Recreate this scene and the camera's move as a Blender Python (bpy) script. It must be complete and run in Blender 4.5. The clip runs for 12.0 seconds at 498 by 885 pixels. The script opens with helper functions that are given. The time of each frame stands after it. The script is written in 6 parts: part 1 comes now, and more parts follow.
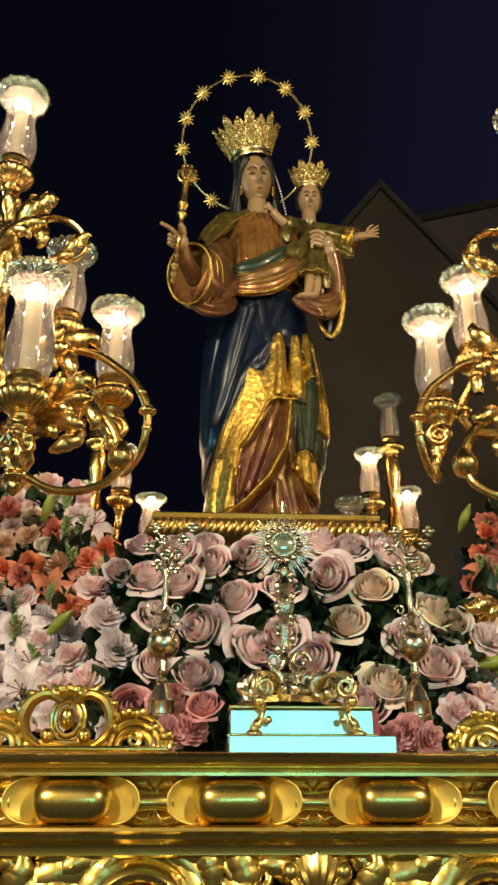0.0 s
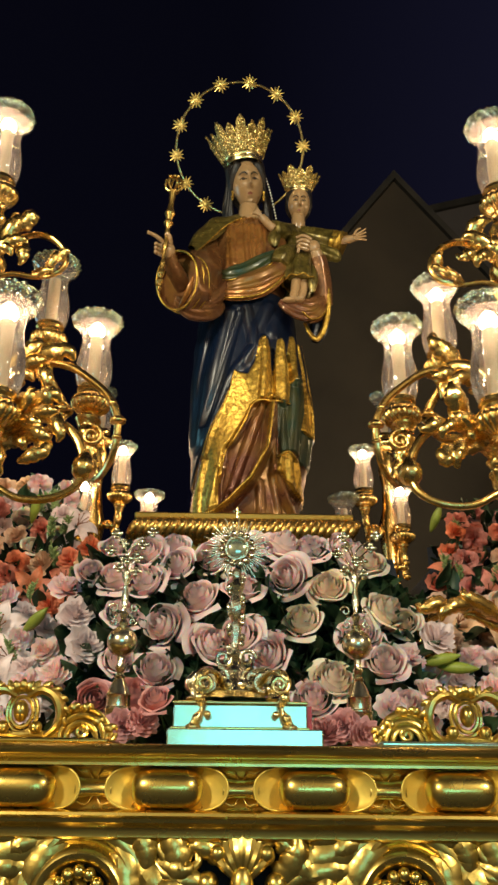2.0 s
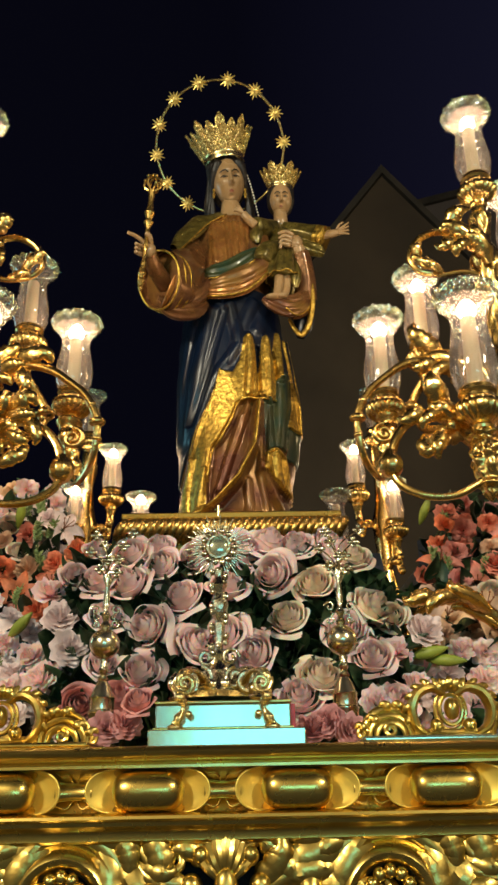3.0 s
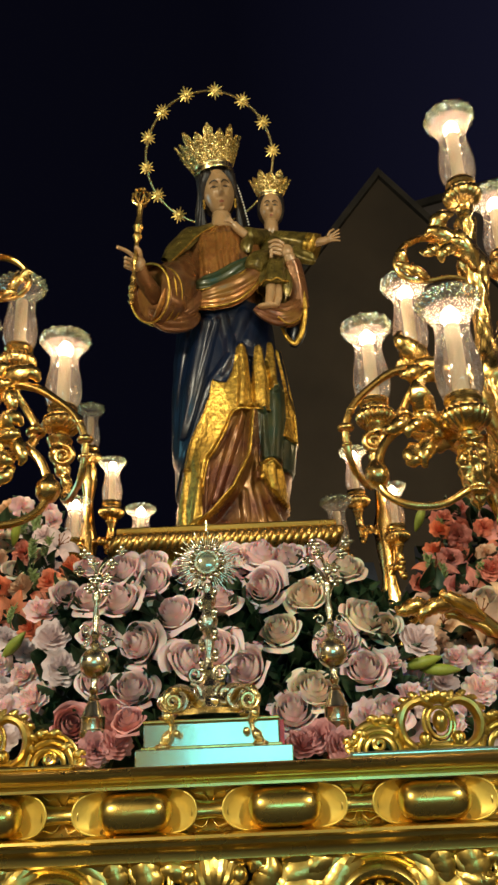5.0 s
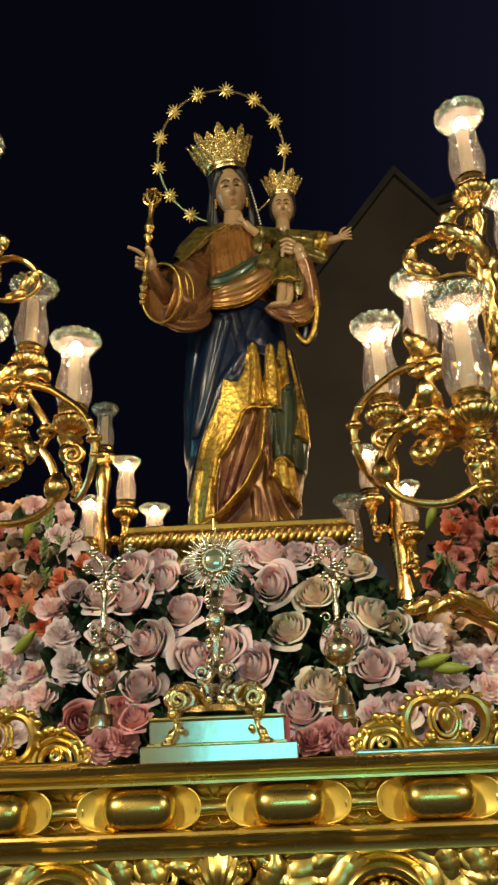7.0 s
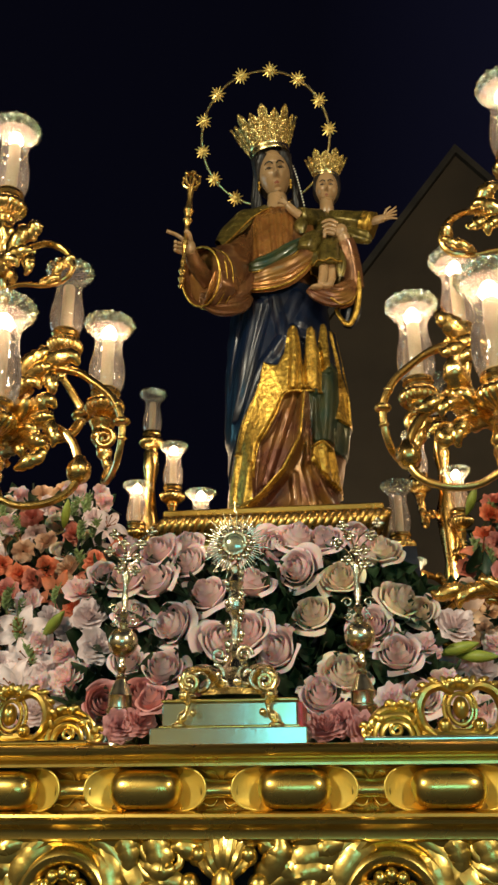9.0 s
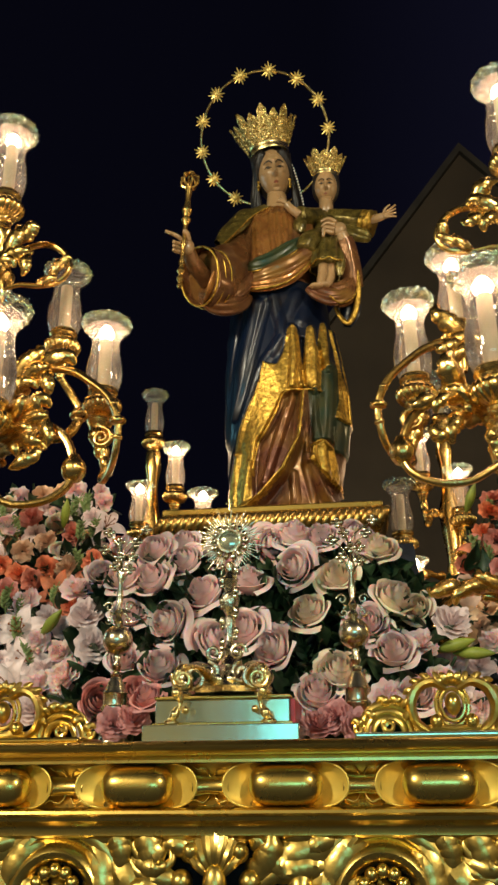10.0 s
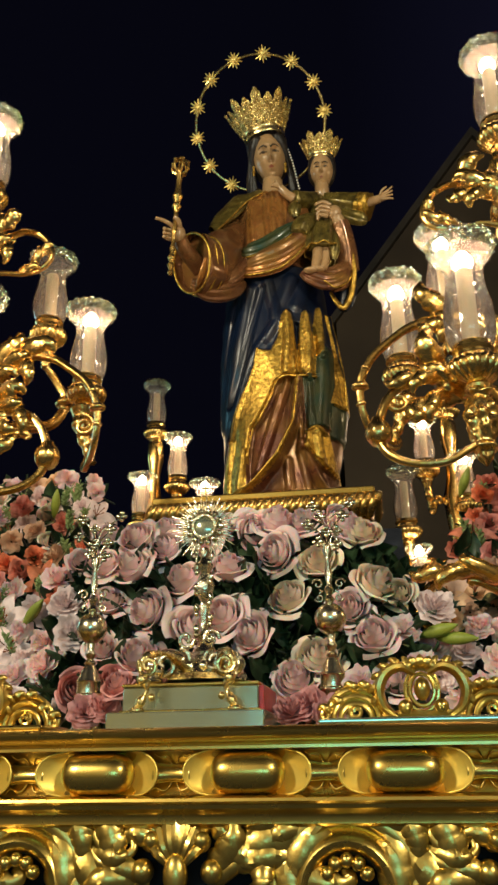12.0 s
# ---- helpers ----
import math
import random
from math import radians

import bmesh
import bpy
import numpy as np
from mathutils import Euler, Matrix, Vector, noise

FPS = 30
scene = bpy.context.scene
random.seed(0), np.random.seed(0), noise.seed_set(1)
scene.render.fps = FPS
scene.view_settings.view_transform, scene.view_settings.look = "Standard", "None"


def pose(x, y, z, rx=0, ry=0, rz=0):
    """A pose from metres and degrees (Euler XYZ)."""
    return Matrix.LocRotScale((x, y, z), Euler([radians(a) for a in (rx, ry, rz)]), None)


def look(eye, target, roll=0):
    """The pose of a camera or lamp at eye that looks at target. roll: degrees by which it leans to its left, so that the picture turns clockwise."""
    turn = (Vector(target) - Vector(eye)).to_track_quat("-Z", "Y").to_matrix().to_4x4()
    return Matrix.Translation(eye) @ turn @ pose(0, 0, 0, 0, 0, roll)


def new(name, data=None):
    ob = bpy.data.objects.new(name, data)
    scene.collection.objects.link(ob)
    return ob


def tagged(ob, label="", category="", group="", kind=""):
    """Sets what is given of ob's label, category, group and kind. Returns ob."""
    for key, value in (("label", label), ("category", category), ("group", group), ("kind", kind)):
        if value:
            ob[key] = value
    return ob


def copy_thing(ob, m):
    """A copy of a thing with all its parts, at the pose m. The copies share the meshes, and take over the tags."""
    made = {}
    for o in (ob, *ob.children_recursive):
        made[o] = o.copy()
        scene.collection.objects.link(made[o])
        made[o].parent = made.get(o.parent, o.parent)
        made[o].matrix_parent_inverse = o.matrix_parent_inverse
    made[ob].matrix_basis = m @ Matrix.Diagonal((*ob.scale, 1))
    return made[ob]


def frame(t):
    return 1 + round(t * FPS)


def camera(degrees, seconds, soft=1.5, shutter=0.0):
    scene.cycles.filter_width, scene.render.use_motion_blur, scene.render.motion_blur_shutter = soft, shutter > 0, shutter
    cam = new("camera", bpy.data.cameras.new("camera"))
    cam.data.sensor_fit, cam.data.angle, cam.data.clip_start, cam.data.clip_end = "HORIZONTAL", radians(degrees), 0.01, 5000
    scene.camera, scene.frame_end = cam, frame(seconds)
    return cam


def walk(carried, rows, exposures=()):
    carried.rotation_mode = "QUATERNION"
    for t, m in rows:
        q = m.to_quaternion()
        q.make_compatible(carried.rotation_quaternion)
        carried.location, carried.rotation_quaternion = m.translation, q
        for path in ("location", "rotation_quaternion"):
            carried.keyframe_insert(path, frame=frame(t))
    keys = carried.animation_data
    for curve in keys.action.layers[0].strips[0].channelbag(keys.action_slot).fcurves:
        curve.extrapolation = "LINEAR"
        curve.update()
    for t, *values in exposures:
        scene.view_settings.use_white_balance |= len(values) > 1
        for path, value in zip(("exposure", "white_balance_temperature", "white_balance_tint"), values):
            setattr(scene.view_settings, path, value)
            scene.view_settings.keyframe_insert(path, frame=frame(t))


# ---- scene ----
cam = camera(33.1, 12.0, soft=2.6)
METRES, EYE, TILT, LEAN, TURN = 0.66, 1.7, 23.0, 0.0, -3.0
ROWS = [
    (0.0, 0.0, 0.0, 0.0, -0.0, 0.0, 0.0),
    (0.5, 0.0347, -0.0524, 0.0158, -0.27, -1.71, -0.72),
    (1.0, 0.0791, -0.0887, 0.0371, 0.66, -1.74, -0.56),
    (1.5, 0.2233, -0.1307, 0.0677, 1.62, -0.89, 0.12),
    (2.0, 0.2253, -0.1406, 0.071, 2.11, -0.93, 0.24),
    (2.5, 0.2683, -0.1272, 0.0579, 2.09, -0.97, 1.11),
    (4.5, 0.3169, -0.0978, 0.079, 2.69, -0.54, 3.56),
    (5.0, 0.3636, -0.1073, 0.0828, 2.77, -0.56, 3.71),
    (5.5, 0.3244, -0.1178, 0.0877, 2.98, -0.37, 3.56),
    (6.0, 0.3751, -0.115, 0.0871, 2.91, -0.23, 3.78),
    (6.5, 0.3795, -0.112, 0.0823, 3.38, -0.31, 3.93),
    (8.5, 0.5022, -0.0818, 0.0555, 7.42, -1.02, 3.87),
    (9.0, 0.5323, -0.0649, 0.0512, 8.71, -1.04, 4.11),
    (9.5, 0.5988, -0.0593, 0.0388, 8.96, -0.9, 4.49),
    (10.0, 0.5745, -0.0589, 0.0363, 9.3, -0.89, 4.51),
    (10.5, 0.611, -0.0497, 0.0261, 9.65, -0.81, 5.01),
    (11.0, 0.6231, -0.0299, 0.0294, 10.36, -0.93, 5.36),
    (11.5, 0.6776, 0.0059, 0.0058, 10.91, -0.7, 5.57),
    (12.0, 0.7087, 0.013, -0.0082, 11.01, -1.15, 5.42),
]
walk(cam, [(t, pose(0, 0, EYE, TILT, LEAN, TURN) @ pose(METRES * x, METRES * y, METRES * z, 90 + pitch, roll, yaw)) for t, x, y, z, yaw, pitch, roll in ROWS],
     [(0.0, 0.28), (2.5, 0.20), (6.5, 0.16), (9.0, 0.10), (12.0, 0.10)])

# ---- world and large lights ----
world = bpy.data.worlds.new("night_sky")
scene.world = world
world.use_nodes = True
wn, wl = world.node_tree.nodes, world.node_tree.links
wbg = wn["Background"]
wtc, wsep, wramp = wn.new("ShaderNodeTexCoord"), wn.new("ShaderNodeSeparateXYZ"), wn.new("ShaderNodeValToRGB")
wl.new(wtc.outputs["Generated"], wsep.inputs[0])
wl.new(wsep.outputs["X"], wramp.inputs[0])
wl.new(wramp.outputs[0], wbg.inputs["Color"])
wramp.color_ramp.elements[0].position, wramp.color_ramp.elements[0].color = 0.0, (0.0017, 0.0017, 0.0042, 1)
wramp.color_ramp.elements[1].position, wramp.color_ramp.elements[1].color = 0.6, (0.0085, 0.0085, 0.022, 1)
wbg.inputs["Strength"].default_value = 1.0


def lamp(name, kind, eye, target, watts, colour, size=0.3, size_y=None):
    data = bpy.data.lights.new(name, kind)
    data.energy, data.color = watts, colour
    if kind == "AREA":
        data.size = size
        if size_y:
            data.shape, data.size_y = "RECTANGLE", size_y
    else:
        data.shadow_soft_size = size
    ob = new(name, data)
    ob.matrix_world = look(eye, target)
    return ob


CX = 0.16            # the float's middle
# unseen warm fills, added to light the float and gilding from the front
lamp("warm_front_fill", "POINT", (-3.0, -2.9, 4.3), (0, 0, 0), 690, (1.0, 0.925, 0.69), 0.30)
lamp("warm_front_fill_far", "POINT", (3.6, -2.9, 4.5), (0, 0, 0), 510, (1.0, 0.925, 0.69), 0.30)
lamp("shop_window_light", "AREA", (0.80, -4.6, 2.15), (0.80, 2.0, 2.15), 27, (0.18, 0.82, 1.0), 2.4, 0.75)
lamp("side_shop_light", "AREA", (-4.2, 3.4, 3.3), (0.1, 2.1, 2.9), 17, (0.34, 0.84, 1.0), 0.9, 1.8)
# added fill, out of view, that brightens the lower house wall
lamp("house_wall_fill", "AREA", (4.6, 3.2, 3.7), (1.5, 6.0, 3.2), 26, (1.0, 0.72, 0.36), 0.6)


# ---- materials ----
def mat(name, colour, rough=0.5, metal=0.0, vary=0.15, scale=30.0, bump=0.1, bump_scale=120.0, colour2=None, island=False, **extra):
    m = bpy.data.materials.new(name)
    m.use_nodes = True
    n, l = m.node_tree.nodes, m.node_tree.links
    b = n["Principled BSDF"]
    tc = n.new("ShaderNodeTexCoord")
    no = n.new("ShaderNodeTexNoise")
    no.inputs["Scale"].default_value, no.inputs["Detail"].default_value = scale, 6.0
    l.new(tc.outputs["Object"], no.inputs["Vector"])
    mix = n.new("ShaderNodeMix")
    mix.data_type = "RGBA"
    c2 = colour2 or tuple(c * (1 - vary * 2.2) for c in colour)
    mix.inputs["A"].default_value, mix.inputs["B"].default_value = (*c2, 1), (*colour, 1)
    ramp = n.new("ShaderNodeMapRange")
    ramp.inputs["From Min"].default_value, ramp.inputs["From Max"].default_value = 0.35, 0.62
    l.new(no.outputs["Fac"], ramp.inputs["Value"])
    l.new(ramp.outputs["Result"], mix.inputs["Factor"])
    out = mix.outputs["Result"]
    if island:
        oi = n.new("ShaderNodeObjectInfo")
        hsv = n.new("ShaderNodeHueSaturation")
        for sock, lo, hi in (("Hue", 0.49, 0.512), ("Saturation", 0.85, 1.15), ("Value", 0.88, 1.10)):
            mr = n.new("ShaderNodeMapRange")
            mr.inputs["To Min"].default_value, mr.inputs["To Max"].default_value = lo, hi
            l.new(oi.outputs["Random"], mr.inputs["Value"])
            l.new(mr.outputs["Result"], hsv.inputs[sock])
        l.new(out, hsv.inputs["Color"])
        out = hsv.outputs["Color"]
    l.new(out, b.inputs["Base Color"])
    rr = n.new("ShaderNodeMapRange")
    rr.inputs["To Min"].default_value, rr.inputs["To Max"].default_value = min(1, rough * 1.35), rough * 0.75
    l.new(no.outputs["Fac"], rr.inputs["Value"])
    l.new(rr.outputs["Result"], b.inputs["Roughness"])
    b.inputs["Metallic"].default_value = metal
    if bump:
        n2 = n.new("ShaderNodeTexNoise")
        n2.inputs["Scale"].default_value, n2.inputs["Detail"].default_value = bump_scale, 4.0
        l.new(tc.outputs["Object"], n2.inputs["Vector"])
        bp = n.new("ShaderNodeBump")
        bp.inputs["Strength"].default_value, bp.inputs["Distance"].default_value = bump, 0.004
        l.new(n2.outputs["Fac"], bp.inputs["Height"])
        l.new(bp.outputs["Normal"], b.inputs["Normal"])
    for key, value in extra.items():
        b.inputs[key.replace("_", " ")].default_value = value
    return m


GOLD = mat("gilded_wood", (0.74, 0.51, 0.125), 0.27, 1.0, 0.08, 16, 0.05, 60, Coat_Weight=0.3, Coat_Roughness=0.13, Coat_IOR=1.9)
GOLD_CARVED = mat("gilded_carving", (0.78, 0.54, 0.135), 0.31, 1.0, 0.16, 40, 0.12, 140, Coat_Weight=0.3, Coat_Roughness=0.16, Coat_IOR=1.8)
GOLD_ARM = mat("gilded_candelabrum", (0.86, 0.54, 0.155), 0.24, 1.0, 0.16, 34, 0.22, 110, Coat_Weight=0.35, Coat_Roughness=0.10, Coat_IOR=2.0)
GOLD_CUP = mat("matt_gilding", (0.95, 0.68, 0.14), 0.38, 0.65, 0.05, 20, 0.05, 60)
GOLD_STAR = mat("gilt_star", (0.90, 0.66, 0.20), 0.34, 0.8, 0.08, 60, 0.2, 160)
GOLD_PALE = mat("pale_gold_plate", (0.88, 0.68, 0.30), 0.24, 1.0, 0.10, 60, 0.30, 160)
FILIGREE = mat("gilt_filigree", (0.86, 0.64, 0.25), 0.26, 0.95, 0.1, 130, 1.0, 170, colour2=(0.20, 0.12, 0.02))
SILVER_PLAIN = mat("polished_silver_gilt", (0.84, 0.74, 0.50), 0.22, 1.0, 0.08, 40, 0.03, 90)
SILVER = mat("chased_silver_gilt", (0.80, 0.72, 0.52), 0.16, 1.0, 0.15, 60, 0.40, 180)
ROPE = mat("gilded_rope_moulding", (0.80, 0.50, 0.14), 0.26, 0.95, 0.2, 40, 0.2, 120)
MARBLE = mat("pale_lacquered_plinth", (0.42, 0.48, 0.38), 0.14, 0.75, 0.06, 14, 0.03, 60, colour2=(0.44, 0.44, 0.28))
RED = mat("red_lacquer", (0.45, 0.03, 0.03), 0.3)
BLUE = mat("blue_painted_mantle", (0.0026, 0.0085, 0.027), 0.35, 0.0, 0.3, 9, 0.15, 60, Coat_Weight=0.2, Coat_Roughness=0.2)
BROCADE = mat("gold_brocade", (0.74, 0.47, 0.085), 0.34, 0.85, 0.2, 70, 1.0, 75, colour2=(0.30, 0.165, 0.025))
TUNIC = mat("red_brown_tunic", (0.135, 0.045, 0.024), 0.28, 0.40, 0.3, 12, 0.3, 80, colour2=(0.27, 0.135, 0.032), Coat_Weight=0.25)
SLEEVE = mat("ochre_sleeve", (0.25, 0.112, 0.038), 0.27, 0.40, 0.25, 18, 0.35, 80, colour2=(0.15, 0.058, 0.024), Coat_Weight=0.4)
GREEN = mat("dark_green_lining", (0.022, 0.046, 0.026), 0.34, 0.1, 0.3, 20, 0.2, 80, colour2=(0.050, 0.052, 0.014), Coat_Weight=0.3)
OCHRE = mat("orange_ochre_bodice", (0.42, 0.185, 0.045), 0.26, 0.50, 0.3, 30, 0.4, 90, colour2=(0.30, 0.118, 0.032), Coat_Weight=0.3)
OLIVE = mat("olive_gold_robe", (0.21, 0.155, 0.035), 0.28, 0.55, 0.3, 40, 0.5, 90, Coat_Weight=0.3)
SKIN = mat("painted_flesh", (0.40, 0.245, 0.115), 0.26, 0.0, 0.06, 12, 0.02, 60, Coat_Weight=0.3, Coat_Roughness=0.2)
HAIR = mat("dark_painted_hair", (0.014, 0.010, 0.008), 0.4, 0.0, 0.2, 40, 0.5, 120)
HAIR_GLINT = mat("pale_hair_glint", (0.72, 0.69, 0.62), 0.25, 0.0, 0.05, 40, 0.02, 60)
LIPS = mat("painted_lips", (0.26, 0.075, 0.045), 0.3, 0.0, 0.1, 20, 0.02, 60)
WAX = mat("ivory_wax", (0.42, 0.335, 0.205), 0.45, 0.0, 0.04, 30, 0.05, 60, Subsurface_Weight=0.35, Subsurface_Scale=0.02)
ROSE = mat("mauve_rose_petals", (0.97, 0.69, 0.68), 0.55, 0.0, 0.05, 30, 0.12, 90, island=True, Subsurface_Weight=0.6, Subsurface_Scale=0.015)
ROSE_CREAM = mat("cream_rose_petals", (0.95, 0.75, 0.60), 0.55, 0.0, 0.05, 30, 0.12, 90, island=True, Subsurface_Weight=0.6, Subsurface_Scale=0.015)
PINK = mat("bright_pink_petals", (0.80, 0.36, 0.35), 0.6, 0.0, 0.12, 40, 0.15, 90, island=True)
CORAL = mat("coral_petals", (0.84, 0.29, 0.20), 0.55, 0.0, 0.12, 40, 0.15, 90, island=True)
PEACH = mat("peach_lily_petals", (0.88, 0.58, 0.40), 0.5, 0.0, 0.10, 30, 0.15, 90, island=True)
LILAC = mat("white_lilac_petals", (0.90, 0.73, 0.73), 0.6, 0.0, 0.08, 40, 0.15, 90, island=True)
LEAF = mat("glossy_leaves", (0.035, 0.085, 0.03), 0.4, 0.0, 0.3, 30, 0.2, 80, island=True)
SPRIG = mat("pale_green_leaf", (0.27, 0.36, 0.13), 0.45, 0.0, 0.2, 30, 0.1, 80)
BUD = mat("lily_bud", (0.30, 0.36, 0.05), 0.45, 0.0, 0.2, 30, 0.1, 80)
STAMEN = mat("rust_stamens", (0.35, 0.10, 0.02), 0.7)
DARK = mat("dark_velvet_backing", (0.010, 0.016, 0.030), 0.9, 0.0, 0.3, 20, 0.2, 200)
PLASTER = mat("ochre_render", (0.26, 0.21, 0.13), 0.9, 0.0, 0.12, 1.2, 0.4, 12, colour2=(0.19, 0.15, 0.09))
# house render darkened so that the wall's dim lighting sits in its colour
DIM_WALL = mat("dim_brown_render", (0.034, 0.0215, 0.0100), 0.9, 0.0, 0.2, 1.2, 0.4, 12, colour2=(0.021, 0.0135, 0.007))
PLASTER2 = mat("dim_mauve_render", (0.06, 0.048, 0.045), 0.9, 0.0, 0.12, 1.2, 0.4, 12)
TILE = mat("clay_roof_tile", (0.022, 0.016, 0.010), 0.85, 0.0, 0.3, 3, 0.5, 20)
ASPHALT = mat("asphalt", (0.05, 0.05, 0.052), 0.85, 0.0, 0.2, 6, 0.6, 200)


def emitter(name, colour, strength):
    m = bpy.data.materials.new(name)
    m.use_nodes = True
    n = m.node_tree.nodes
    b = n["Principled BSDF"]
    b.inputs["Emission Color"].default_value, b.inputs["Emission Strength"].default_value = (*colour, 1), strength
    return m


FLAME = emitter("candle_flame", (1.0, 0.84, 0.62), 20.0)


def glass_mat(name, haze, sparkle):
    m = bpy.data.materials.new(name)
    m.use_nodes = True
    n, l = m.node_tree.nodes, m.node_tree.links
    n.remove(n["Principled BSDF"])
    tr, gl, df, dl = (n.new("ShaderNodeBsdf" + k) for k in ("Transparent", "Glossy", "Diffuse", "Translucent"))
    tr.inputs["Color"].default_value = (0.97, 0.97, 0.96, 1)
    gl.inputs["Roughness"].default_value = 0.06 if sparkle else 0.05
    # pinkish haze colour carries the candle glow inside collar and shade
    for q in (df, dl):
        q.inputs["Color"].default_value = (0.88, 0.70, 0.62, 1)
    fr = n.new("ShaderNodeFresnel")
    fr.inputs["IOR"].default_value = 1.5
    tc, vo, bp = n.new("ShaderNodeTexCoord"), n.new("ShaderNodeTexVoronoi"), n.new("ShaderNodeBump")
    vo.inputs["Scale"].default_value = 150.0 if sparkle else 45.0
    bp.inputs["Strength"].default_value, bp.inputs["Distance"].default_value = (0.7 if sparkle else 0.15), 0.006
    l.new(tc.outputs["Object"], vo.inputs["Vector"])
    l.new(vo.outputs["Distance"], bp.inputs["Height"])
    l.new(bp.outputs["Normal"], gl.inputs["Normal"])
    l.new(bp.outputs["Normal"], fr.inputs["Normal"])
    m1, m2, m3 = (n.new("ShaderNodeMixShader") for _ in range(3))
    m1.inputs[0].default_value = 0.7
    l.new(df.outputs[0], m1.inputs[1])
    l.new(dl.outputs[0], m1.inputs[2])
    m2.inputs[0].default_value = haze
    l.new(tr.outputs[0], m2.inputs[1])
    l.new(m1.outputs[0], m2.inputs[2])
    if sparkle:
        mr = n.new("ShaderNodeMapRange")
        mr.inputs["To Min"].default_value, mr.inputs["To Max"].default_value = 0.12, 0.85
        sx_ = n.new("ShaderNodeSeparateColor")
        l.new(vo.outputs["Color"], sx_.inputs[0])
        l.new(sx_.outputs[0], mr.inputs["Value"])
        l.new(mr.outputs["Result"], m3.inputs[0])
        # coloured glints of the rim painted in: gold or cyan gloss by cell
        tint = n.new("ShaderNodeMix")
        tint.data_type = "RGBA"
        tint.inputs["A"].default_value, tint.inputs["B"].default_value = (1.0, 0.86, 0.52, 1), (0.62, 0.95, 1.0, 1)
        l.new(sx_.outputs[1], tint.inputs["Factor"])
        l.new(tint.outputs["Result"], gl.inputs["Color"])
    else:
        ad = n.new("ShaderNodeMath")
        ad.operation, ad.inputs[1].default_value = "MULTIPLY", 1.3
        l.new(fr.outputs[0], ad.inputs[0])
        l.new(ad.outputs[0], m3.inputs[0])
    l.new(m2.outputs[0], m3.inputs[1])
    l.new(gl.outputs[0], m3.inputs[2])
    l.new(m3.outputs[0], n["Material Output"].inputs["Surface"])
    return m


GLASS = glass_mat("clear_blown_glass", 0.21, False)
RIM = glass_mat("pressed_glass_rim", 0.02, True)
FROST = glass_mat("frosted_glass_collar", 0.20, False)
# clear glass of lit back lamps, its candle glow put in as extra haze
GLOW_HAZE = glass_mat("hazy_glowing_glass", 0.30, False)


